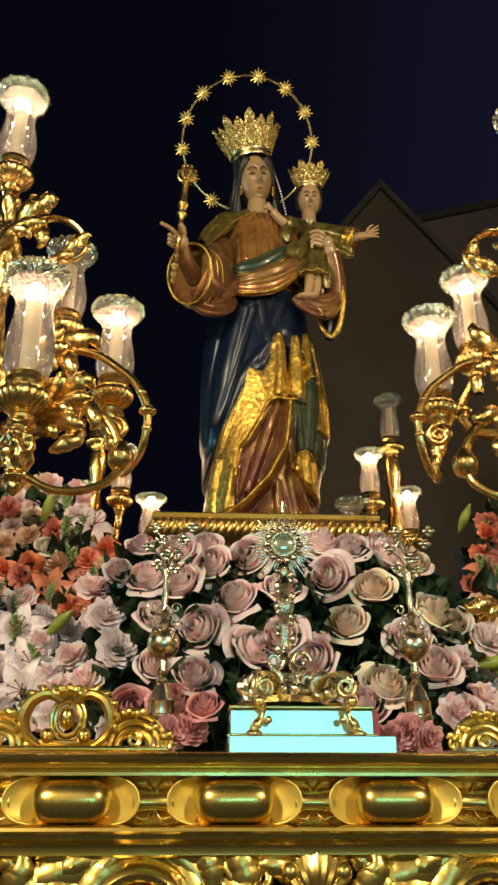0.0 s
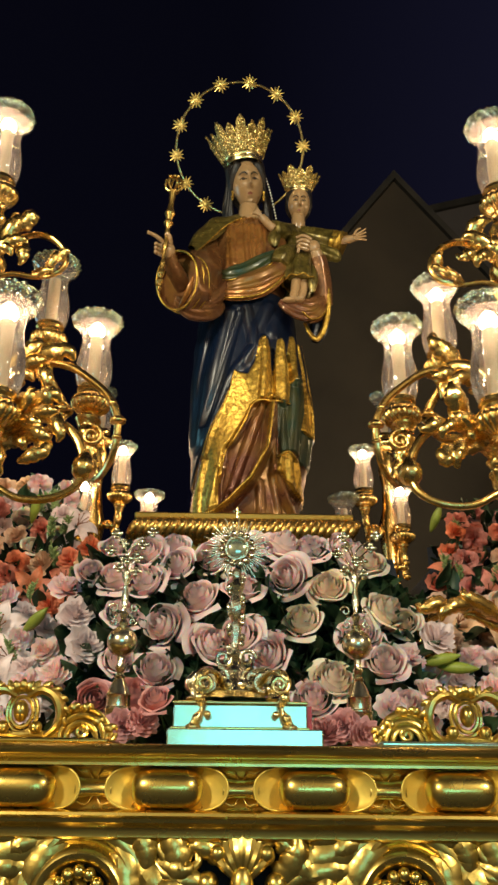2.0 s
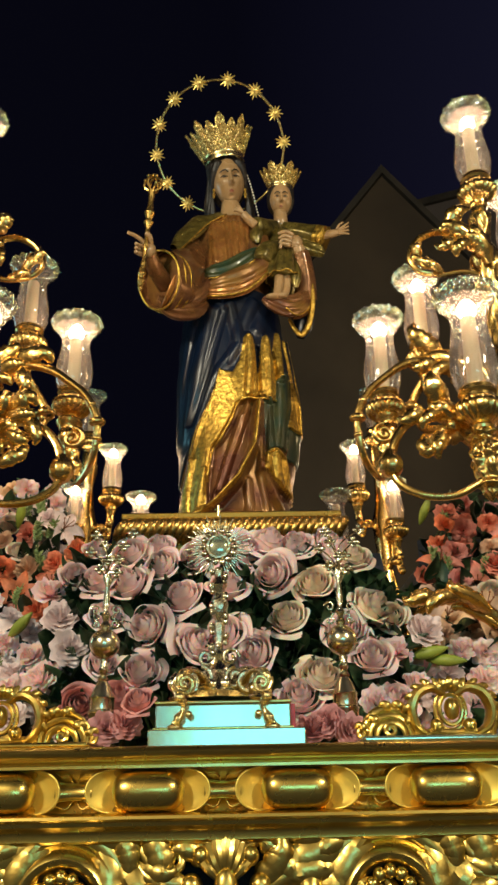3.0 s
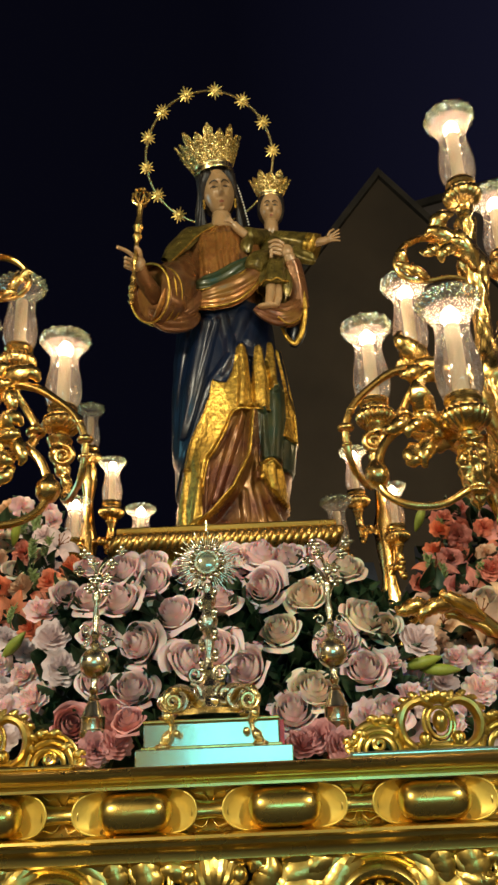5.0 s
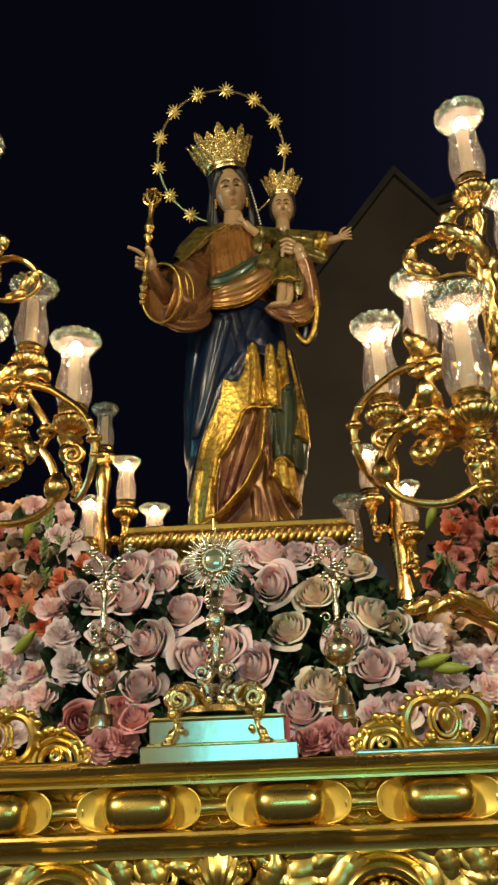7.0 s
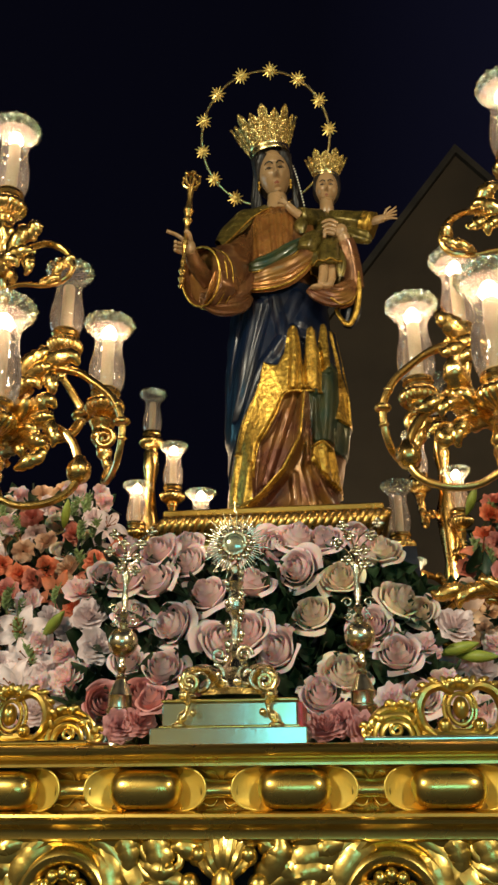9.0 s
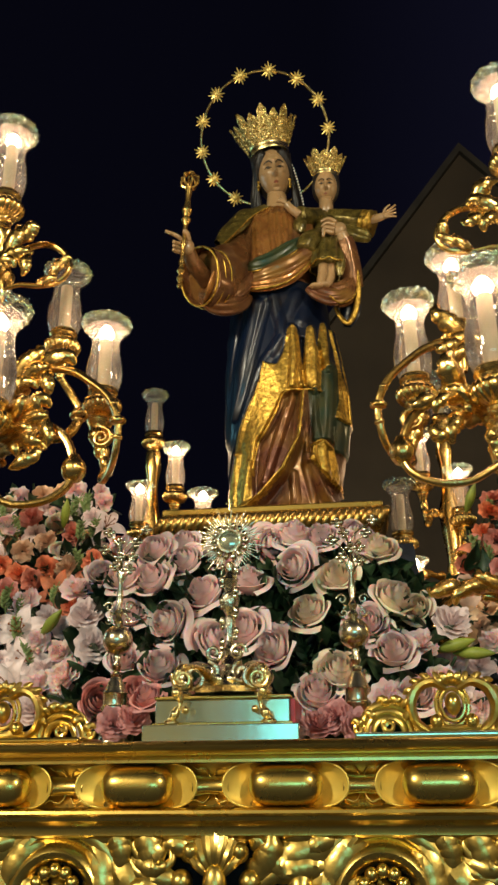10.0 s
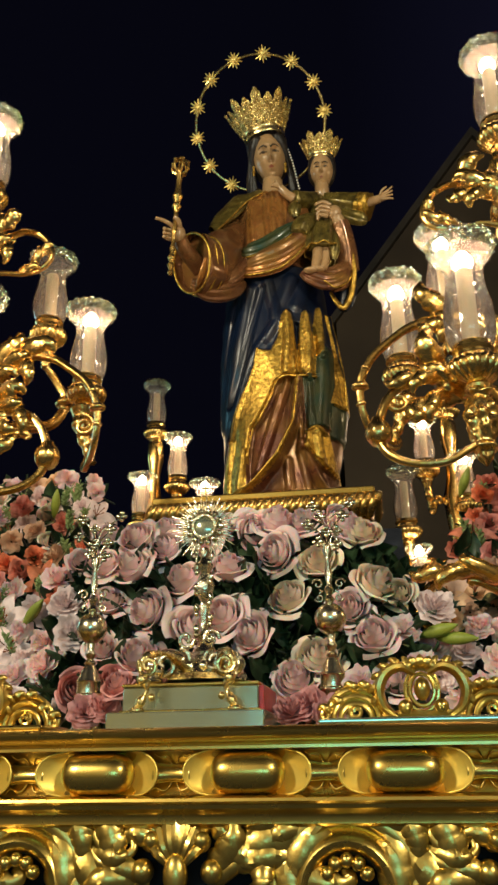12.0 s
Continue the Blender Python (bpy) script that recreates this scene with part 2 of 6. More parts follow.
# ---- mesh helpers ----
class Geo:
    """Vertices, faces and slot numbers of one mesh."""

    def __init__(self):
        self.v, self.f, self.m = [], [], []

    def grid(self, fn, nu, nv, close_u=False, slot=0):
        base, cols = len(self.v), nu if close_u else nu + 1
        for j in range(nv + 1):
            for i in range(cols):
                self.v.append(Vector(fn(i / nu, j / nv)))
        for j in range(nv):
            for i in range(nu):
                a, b = base + j * cols + i, base + j * cols + (i + 1) % cols
                self.f.append((a, b, b + cols, a + cols))
                self.m.append(slot)
        return self

    def lathe(self, profile, c=(0, 0, 0), n=24, slot=0, axis=None, wave=None):
        base = len(self.v)
        rot = Vector((0, 0, 1)).rotation_difference(Vector(axis)).to_matrix() if axis else Matrix.Identity(3)
        for r, z in profile:
            for i in range(n):
                a = 2 * math.pi * i / n
                k = r * (wave(a, z) if wave else 1)
                self.v.append(rot @ Vector((k * math.cos(a), k * math.sin(a), z)) + Vector(c))
        for j in range(len(profile) - 1):
            for i in range(n):
                a, b = base + j * n + i, base + j * n + (i + 1) % n
                self.f.append((a, b, b + n, a + n))
                self.m.append(slot)
        return self

    def ball(self, c, r, nu=14, nv=9, slot=0, rot=None):
        rx, ry, rz = r if isinstance(r, (tuple, list)) else (r, r, r)
        q = rot or Matrix.Identity(3)

        def fn(u, v):
            a, b = 2 * math.pi * u, math.pi * (v - 0.5)
            return Vector(c) + q @ Vector((rx * math.cos(a) * math.cos(b), ry * math.sin(a) * math.cos(b), rz * math.sin(b)))
        return self.grid(fn, nu, nv, True, slot)

    def tube(self, path, radii, n=10, slot=0, flat=1.0, lobes=0, lobe=0.0, wide=None):
        pts = [Vector(p) for p in path]
        base, k = len(self.v), len(pts)
        up = None
        for j, p in enumerate(pts):
            d = (pts[min(j + 1, k - 1)] - pts[max(j - 1, 0)]).normalized()
            if up is None:
                up = d.orthogonal().normalized()
            if wide is not None:
                up = d.cross(Vector(wide))
            up = (up - d * up.dot(d)).normalized()
            side = d.cross(up)
            r = radii(j / (k - 1)) if callable(radii) else radii
            for i in range(n):
                a = 2 * math.pi * i / n
                rr = r * (1 + lobe * math.cos(lobes * a)) if lobes else r
                self.v.append(p + rr * (math.cos(a) * up + flat * math.sin(a) * side))
        for j in range(k - 1):
            for i in range(n):
                a, b = base + j * n + i, base + j * n + (i + 1) % n
                self.f.append((a, b, b + n, a + n))
                self.m.append(slot)
        for j, way in ((0, 1), (k - 1, -1)):
            ring = [base + j * n + i for i in range(n)]
            self.f.append(tuple(ring[::-way]))
            self.m.append(slot)
        return self

    def box(self, lo, hi, slot=0, bevel=0.0):
        b = min(bevel, *(0.45 * (hi[i] - lo[i]) for i in range(3))) if bevel else 0
        if not b:
            base = len(self.v)
            self.v += [Vector((x, y, z)) for z in (lo[2], hi[2]) for x, y in ((lo[0], lo[1]), (hi[0], lo[1]), (hi[0], hi[1]), (lo[0], hi[1]))]
            for q in ((3, 2, 1, 0), (4, 5, 6, 7), (0, 1, 5, 4), (1, 2, 6, 5), (2, 3, 7, 6), (3, 0, 4, 7)):
                self.f.append(tuple(base + i for i in q))
                self.m.append(slot)
            return self
        bm = bmesh.new()
        bmesh.ops.create_cube(bm, size=1)
        for v in bm.verts:
            v.co = Vector([(lo[i] + hi[i]) / 2 + v.co[i] * (hi[i] - lo[i]) for i in range(3)])
        bmesh.ops.bevel(bm, geom=bm.edges[:], offset=b, segments=1, profile=0.5, affect="EDGES")
        base = len(self.v)
        bm.verts.index_update()
        self.v += [v.co.copy() for v in bm.verts]
        for f in bm.faces:
            self.f.append(tuple(base + v.index for v in f.verts))
            self.m.append(slot)
        bm.free()
        return self

    def prism(self, outline, y0, y1, slot=0):
        """An outline in x, z drawn out from y0 to y1."""
        base, n = len(self.v), len(outline)
        self.v += [Vector((x, y0, z)) for x, z in outline] + [Vector((x, y1, z)) for x, z in outline]
        self.f.append(tuple(base + i for i in range(n)))
        self.f.append(tuple(base + 2 * n - 1 - i for i in range(n)))
        self.m += [slot, slot]
        for i in range(n):
            a, b = base + i, base + (i + 1) % n
            self.f.append((b, a, a + n, b + n))
            self.m.append(slot)
        return self

    def run(self, profile, x0, x1, slot=0, n=1):
        """A moulding: a profile in y, z run along x."""
        return self.grid(lambda u, v: (x0 + (x1 - x0) * u, *profile[round(v * (len(profile) - 1))]), n, len(profile) - 1, False, slot)

    def moved(self, m):
        self.v = [m @ v for v in self.v]
        return self


def mesh_ob(name, geo, mats, origin=(0, 0, 0), smooth=True):
    me = bpy.data.meshes.new(name)
    o = Vector(origin)
    me.from_pydata([tuple(v - o) for v in geo.v], [], geo.f)
    mats = mats if isinstance(mats, (list, tuple)) else [mats]
    for m in mats:
        me.materials.append(m)
    if len(mats) > 1:
        me.polygons.foreach_set("material_index", geo.m)
    me.polygons.foreach_set("use_smooth", [bool(smooth)] * len(me.polygons))
    me.validate()
    me.update()
    if smooth and not isinstance(smooth, bool):
        me.set_sharp_from_angle(angle=radians(smooth))
    return new(name, me)


def thing(name, at, label, category, group=""):
    ob = new(name)
    ob.empty_display_size = 0.05
    ob.location = at
    return tagged(ob, label, category, group)


def part(name, geo, mats, parent, label="", smooth=40):
    root = parent
    while root.parent:
        root = root.parent
    ob = mesh_ob(name, geo, mats, root.location if root.type == "EMPTY" else root.get("base", (0, 0, 0)), smooth)
    ob.parent = parent
    return tagged(ob, label)


def spline(points, n=40):
    """A smooth line through a few points."""
    p = [Vector(q) for q in points]
    p = [2 * p[0] - p[1]] + p + [2 * p[-1] - p[-2]]
    out, spans = [], len(p) - 3
    for i in range(n + 1):
        s = min(i / n * spans, spans - 1e-6)
        k, t = int(s), s - int(s)
        a, b, c, d = p[k:k + 4]
        out.append(0.5 * (2 * b + (c - a) * t + (2 * a - 5 * b + 4 * c - d) * t * t + (3 * b - a - 3 * c + d) * t ** 3))
    return out


def curl(c, r, start, turns, y=0.0, n=40, shrink=0.75):
    """A flat volute in the x, z plane, winding in."""
    out = []
    for i in range(n + 1):
        t = i / n
        a, k = start + turns * 2 * math.pi * t, r * (1 - shrink * t)
        out.append((c[0] + k * math.cos(a), c[1] + y, c[2] + k * math.sin(a)))
    return out


def acanthus_leaf(points, r, wide=(0, 1, 0.15)):
    """A thin lobed leaf along a few points, broad at its foot and curling to a tip."""
    pts = spline(points, 40)
    d = [(pts[min(j + 1, 40)] - pts[max(j - 1, 0)]).normalized() for j in range(41)]

    def fn(u, v):
        j = round(v * 40)
        t, a = v, 2 * math.pi * u
        across = d[j].cross(Vector(wide)).normalized()
        out = d[j].cross(across)
        w = r * 1.25 * min(1.0, 0.40 + 3.2 * t) * (1 - 0.55 * t) * (1 - t ** 5) ** 0.5 * (0.82 + 0.18 * abs(math.cos(t * 15.7)) ** 0.5) + 0.0010
        c, s = math.cos(a), math.sin(a)
        rib = 0.15 * (0.30 + 0.70 * abs(math.cos(4.7 * c + 0.6 * math.sin(9 * t))))
        return pts[j] + across * w * c + out * w * (s * (rib if s > 0 else 0.10) - 0.42 * c * c)
    return Geo().grid(fn, 18, 40, True)


rnd = random.Random(7)

# ---- the street ----
g = Geo()
g.grid(lambda u, v: (-40 + 80 * u, -40 + 80 * v, 0), 4, 4)
tagged(mesh_ob("ground", g, ASPHALT), "dark asphalt street at night", "ground", kind="structure")
# unseen walls, added to close the street and reflect warmly in the gilding
for nm, lo, hi in (("wall_south", (-9, -5.6, 0), (9, -5.3, 7)), ("wall_west", (-9.3, -5.6, 0), (-9, 16, 4.2)), ("wall_east", (9, -5.6, 0), (9.3, 16, 6))):
    tagged(mesh_ob(nm, Geo().box(lo, hi), PLASTER, smooth=False), "plain ochre wall added out of view for warm reflections", "wall", kind="structure")


def house(x0, x1, y0, y1, eaves, ridge, wall_mat, label):
    mid = (x0 + x1) / 2
    h = thing("house", (mid, y0, 0), label, "house")
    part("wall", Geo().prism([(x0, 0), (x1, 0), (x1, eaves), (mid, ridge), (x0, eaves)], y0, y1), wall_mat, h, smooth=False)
    k = (ridge - eaves) / (mid - x0)
    for s in (-1, 1):
        e = mid + s * (mid - x0 + 0.25)
        ez = eaves - 0.25 * k
        out = [(e, ez + 0.01), (mid, ridge + 0.01), (mid, ridge + 0.10), (e, ez + 0.10)]
        part("roof", Geo().prism(out, y0 - 0.04, y1), TILE, h, "clay tiled roof slope", smooth=False)


house(0.25, 2.75, 6.0, 11.0, 5.07, 6.75, DIM_WALL, "brown rendered house with a steep gable, dimly lit")
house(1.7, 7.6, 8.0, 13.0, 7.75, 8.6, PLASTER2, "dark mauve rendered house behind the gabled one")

# ---- the float ----
X0, X1, Y0, Y1 = CX - 1.30, CX + 1.30, 1.235, 4.6
flt = thing("procession_float", (CX, Y0, 0), "gilded carved wooden procession float with a deep cornice", "float")
part("deck", Geo().box((X0 + 0.05, Y0 + 0.05, 1.645), (X1 - 0.05, Y1, 1.752)), GOLD, flt, smooth=False)
part("skirt", Geo().box((X0 + 0.12, Y0 + 0.12, 0.0), (X1 - 0.12, Y1 - 0.1, 1.645)), DARK, flt, "dark blue velvet skirt behind the carving", smooth=False)
prof_top = [(0.06, 1.758), (-0.018, 1.758), (-0.026, 1.755), (-0.029, 1.750), (-0.026, 1.744), (-0.020, 1.741), (-0.014, 1.740), (-0.012, 1.737),
            (-0.014, 1.734), (-0.019, 1.732), (-0.019, 1.728), (-0.010, 1.727), (0.004, 1.726)]
part("cornice_top", Geo().run([(Y0 + y, z) for y, z in prof_top], X0, X1), GOLD, flt)
cove = [(0.004 + 0.012 * math.sin(math.pi * i / 10), 1.726 - 0.058 * i / 10) for i in range(11)]
part("cove", Geo().run([(Y0 + y, z) for y, z in cove], X0, X1), GOLD, flt)
low = [(0.004, 1.668), (-0.014, 1.667), (-0.020, 1.664), (-0.021, 1.660), (-0.014, 1.656), (-0.006, 1.655), (-0.004, 1.650), (0.004, 1.646), (0.010, 1.642), (0.012, 1.638), (0.012, 1.630), (0.022, 1.624), (0.06, 1.622)]
part("cornice_foot", Geo().run([(Y0 + y, z) for y, z in low], X0, X1), GOLD, flt)

# eggs, half-moon cups and beads of the cornice
PITCH = 0.218
zc = 1.697
egg = Geo()


def egg_r(t):
    return 0.0285 * max(0.01, (1 - abs(math.cos(math.pi * t)) ** 5)) ** 0.5


egg.tube([(-0.053 * math.cos(math.pi * i / 24), 0, 0) for i in range(25)], egg_r, 24)
moon = Geo()


def moon_fn(u, v):
    # a scooped crescent: deep beside the egg, rising to its round outer rim
    a = math.pi * (u - 0.5)
    return (0.055 * max(0.0, math.cos(a)) ** 0.62 * v - 0.004, 0.012 - 0.026 * v ** 1.6 * max(0.0, math.cos(a)) ** 0.4, 0.0295 * math.sin(a) * (0.9 + 0.1 * v))


moon.grid(moon_fn, 18, 8)
rim_path = [(0.056 * max(0.0, math.cos(math.pi * (i / 24 - 0.5))) ** 0.62 - 0.004, 0.010 - 0.026 * max(0.0, math.cos(math.pi * (i / 24 - 0.5))) ** 0.4, 0.0297 * math.sin(math.pi * (i / 24 - 0.5))) for i in range(25)]
moon.tube(rim_path, 0.0016, 6)
bead = Geo().tube([(-0.027 + 0.054 * i / 10, 0, 0) for i in range(11)], lambda t: 0.0135 * (1 + 0.25 * abs(2 * t - 1) ** 2), 16, flat=0.8)
bead.lathe([(0.0, -0.008), (0.0028, -0.009), (0.0028, -0.0112), (0.0, -0.0100)], axis=(0, 1, 0), n=8)
leafy = Geo().tube(spline([(0.030, -0.003, 0.027), (0.020, -0.004, 0.021), (0.010, -0.003, 0.022), (0.003, 0.002, 0.010), (0.003, 0.002, -0.010), (0.012, -0.004, -0.023), (0.026, -0.005, -0.019), (0.034, -0.003, -0.026)], 30), lambda t: 0.0013 * (0.4 + 0.6 * math.sin(math.pi * t)), 6)
protos = {}


def piece(name, geo, m, parent, at, flip=False):
    """One of many alike pieces: an object of its own on a shared mesh."""
    if name not in protos:
        protos[name] = mesh_ob(name, geo, m)
        ob = protos[name]
    else:
        ob = new(name, protos[name].data)
    ob.parent = parent
    ob.location = Vector(at) - parent.location
    if flip:
        ob.scale = (-1, 1, 1)
    return ob


for k in range(-5, 7):
    ex = 0.045 + k * PITCH
    piece("egg", egg, GOLD, flt, (ex, Y0 - 0.004, zc))
    for s in (-1, 1):
        piece("half_moon_cup", moon, GOLD_CUP, flt, (ex + s * 0.038, Y0 + 0.002, zc), s < 0)
    piece("bead", bead, GOLD, flt, (ex + PITCH / 2, Y0 + 0.006, zc))
    for s in (-1, 1):
        piece("leaf_curl", leafy, GOLD_CARVED, flt, (ex + PITCH / 2, Y0 + 0.008, zc), s < 0)


# pierced acanthus frieze under the cornice
def acanthus(path, r0, parent, lobes=4):
    n = len(path)
    g = Geo().tube(path, lambda t: r0 * (1.25 - 0.80 * t), 12, flat=0.75, wide=(0, 1, 0))
    ob = part("scroll", g, GOLD_CARVED, parent)
    for i in range(lobes):
        j = int((0.05 + 0.72 * i / lobes) * (n - 1))
        p, q = Vector(path[j]), Vector(path[min(j + 4, n - 1)])
        d = (q - p).normalized()
        side = Vector((d.z, 0, -d.x)) * (1 if i % 2 else -0.8)
        k = r0 * 4.8 * (1 - 0.35 * i / lobes)
        front = Vector((0, -0.45 * r0, 0))
        part("leaf", acanthus_leaf([p - d * k * 0.25 + front, p + d * k * 0.35 + side * k * 0.30 + front * 2, p + d * k * 0.8 + side * k * 0.62 + front * 2, p + d * k * 0.95 + side * k * 1.0 + front, p + d * k * 0.7 + side * k * 1.15], r0 * 1.75, (0, 1, 0)), GOLD_CARVED, ob)
    part("boss", Geo().ball(Vector(path[-1]) + Vector((0, -r0 * 0.4, 0)), r0 * 0.85, 12, 8), GOLD_CARVED, ob)
    return ob


fr = thing("carved_frieze", (CX, Y0 + 0.03, 1.45), "pierced gilded acanthus frieze hanging under the cornice", "frieze")
yb = Y0 + 0.035
for k in range(-2, 3):
    bx = 0.157 + k * 0.474
    # shell cartouche with two knobs
    sh = part("shell", Geo().ball((bx, yb - 0.02, 1.564), (0.018, 0.014, 0.03)), GOLD_CARVED, fr)
    for i in range(7):
        a = math.pi * (0.12 + 0.76 * i / 6)
        part("rib", Geo().tube(spline([(bx, yb - 0.005, 1.569), (bx + 0.022 * math.cos(a), yb - 0.022, 1.579 + 0.025 * math.sin(a)), (bx + 0.036 * math.cos(a), yb - 0.012, 1.584 + 0.052 * math.sin(a))], 8), lambda t: 0.004 + 0.006 * t, 8), GOLD_CARVED, sh)
    for s in (-1, 1):
        part("knob", Geo().ball((bx + s * 0.036, yb - 0.016, 1.609), 0.012), GOLD_CARVED, sh)
        part("volute", Geo().tube(curl((bx + s * 0.036, yb - 0.012, 1.609), 0.020, 1.57, s * 0.9), 0.005, 8), GOLD_CARVED, sh)
        part("knob", Geo().ball((bx + s * 0.05, yb - 0.010, 1.569), 0.017), GOLD_CARVED, sh)
    for s in (-1, 1):
        acanthus(curl((bx + s * 0.237, yb - 0.002, 1.544), 0.098, 1.57 + s * 0.25, s * 0.34, n=40, shrink=0.05), 0.016, fr, 4)
        acanthus(curl((bx + s * 0.155, yb - 0.004, 1.525), 0.040, 2.2 - s * 0.5, -s * 1.2, n=40), 0.012, fr, 2)
        acanthus(spline([(bx + s * 0.02, yb, 1.60), (bx + s * 0.05, yb - 0.008, 1.632), (bx + s * 0.09, yb - 0.004, 1.628), (bx + s * 0.115, yb, 1.640)], 24), 0.0085, fr, 2)
        acanthus(spline([(bx + s * 0.19, yb, 1.628), (bx + s * 0.15, yb - 0.012, 1.636), (bx + s * 0.13, yb - 0.008, 1.615), (bx + s * 0.145, yb, 1.60)], 24), 0.009, fr, 2)
        acanthus(spline([(bx + s * 0.05, yb, 1.559), (bx + s * 0.085, yb - 0.01, 1.580), (bx + s * 0.12, yb - 0.006, 1.614), (bx + s * 0.10, yb, 1.636)], 30), 0.012, fr, 2)
        acanthus(spline([(bx + s * 0.13, yb, 1.599), (bx + s * 0.105, yb - 0.014, 1.579), (bx + s * 0.065, yb - 0.008, 1.596), (bx + s * 0.08, yb, 1.629)], 30), 0.009, fr, 2)
    g = Geo().lathe([(0.046, 0.0), (0.050, -0.010), (0.056, -0.018), (0.064, -0.021), (0.072, -0.017), (0.076, -0.008), (0.079, -0.010), (0.083, -0.018), (0.088, -0.014), (0.091, 0.0)], (bx + 0.237, yb, 1.544), 40, axis=(0, 1, 0))
    part("ring", g, GOLD, fr)
    for i in range(5):
        a = math.pi * (0.15 + 0.7 * i / 4)
        part("berry", Geo().ball((bx + 0.237 + 0.03 * math.cos(a), yb - 0.014, 1.554 + 0.03 * math.sin(a)), 0.010), GOLD, fr)


# crests on the cornice, each on a pale ledge
def crest(cx, s):
    c = thing("crest", (cx, Y0 + 0.06, 1.758), "gilded openwork rococo crest on the cornice", "crest", "crests on the cornice")
    y = Y0 + 0.065
    b = Geo().ball((cx, y - 0.010, 1.808), (0.012, 0.014, 0.017), 18, 12)
    for rr, yy in ((1.0, -0.004), (1.35, 0.0)):
        b.tube([(cx + 0.018 * rr * math.cos(a * 0.2618), y + yy, 1.807 + 0.023 * rr * math.sin(a * 0.2618)) for a in range(25)], 0.0034, 8)
    part("boss", b, GOLD, c)
    part("foot", Geo().tube(spline([(cx - 0.062, y, 1.770), (cx - 0.03, y - 0.002, 1.774), (cx, y - 0.004, 1.772), (cx + 0.03, y - 0.002, 1.774), (cx + 0.062, y, 1.770)], 30), 0.0055, 8), GOLD_CARVED, c)
    for q in (-1, 1):
        path = spline([(cx + q * 0.010, y, 1.832), (cx + q * 0.030, y - 0.004, 1.841), (cx + q * 0.052, y - 0.006, 1.832), (cx + q * 0.063, y - 0.006, 1.808), (cx + q * 0.057, y - 0.004, 1.784), (cx + q * 0.040, y, 1.770)], 44)
        part("scroll", Geo().tube(path, lambda t: 0.0055 + 0.0035 * math.sin(math.pi * t), 10, flat=2.0, wide=(0, 1, 0)), GOLD_CARVED, c)
        part("scroll_edge", Geo().tube([p + Vector((q * 0.004, -0.010, 0.003)) for p in path], 0.0020, 7), GOLD, c)
        part("pearl", Geo().ball((cx + q * 0.026, y - 0.012, 1.783), 0.0105, 16, 11), GOLD, c)
        for i in range(6):
            p = path[4 + 5 * i]
            d = (path[6 + 5 * i] - p).normalized()
            n = Vector((-d.z, 0, d.x)) * q
            part("leaf", acanthus_leaf([p, p + n * 0.004 + d * 0.004 + Vector((0, -0.010, 0)), p + n * 0.010 + d * 0.009 + Vector((0, -0.008, 0)), p + n * 0.013 + d * 0.015 + Vector((0, -0.003, 0))], 0.0062, (0, 1, 0)), GOLD_CARVED, c)
        # low fluted shell beside the scroll
        for k, (rx, rz) in enumerate(((0.044, 0.044), (0.034, 0.033), (0.023, 0.022))):
            part("fan_rib", Geo().tube([(cx + q * (0.098 + rx * math.cos(math.pi * i / 22)), y - 0.004 * k, 1.768 + rz * math.sin(math.pi * i / 22)) for i in range(23)], lambda t: 0.0046 * (0.75 + 0.25 * math.sin(math.pi * t)), 9, flat=1.5), GOLD_CARVED, c)
        part("curl", Geo().tube(curl((cx + q * 0.098, y - 0.010, 1.778), 0.011, 1.57, -q * 1.3), 0.0036, 8), GOLD, c)
        for i in range(4):
            p = Vector((cx + q * (0.078 + 0.020 * i), y - 0.004, 1.806 - 0.0105 * i * (i > 1)))
            part("leaf", acanthus_leaf([p, p + Vector((q * 0.003, -0.007, 0.007)), p + Vector((q * 0.010, -0.006, 0.011)), p + Vector((q * 0.017, -0.002, 0.007))], 0.0065, (0, 1, 0)), GOLD_CARVED, c)
        part("curl", Geo().tube(curl((cx + q * 0.143, y - 0.004, 1.773), 0.009, 0.4, -q * 1.1), 0.0034, 8), GOLD_CARVED, c)
    for i in range(5):
        a = math.pi * (0.18 + 0.64 * i / 4)
        p = Vector((cx + 0.012 * math.cos(a), y - 0.006, 1.832 + 0.006 * math.sin(a)))
        d = Vector((math.cos(a), 0, math.sin(a)))
        part("leaf", acanthus_leaf([p, p + d * 0.007 + Vector((0, -0.008, 0)), p + d * 0.015 + Vector((0, -0.008, 0)), p + d * 0.020 + Vector((0, -0.002, 0))], 0.0075, (0, 1, 0)), GOLD_CARVED, c)
    part("ledge", Geo().box((cx - 0.150 if s > 0 else cx - 0.24, Y0 - 0.01, 1.7582), (cx + 0.24 if s > 0 else cx + 0.152, Y0 + 0.11, 1.766), bevel=0.003), MARBLE if s > 0 else GOLD, c, "pale lacquered ledge" if s > 0 else "")


crest(0.515, 1)
crest(-0.197, -1)
crest(0.515 + 0.42, 1)
crest(-0.197 - 0.42, -1)

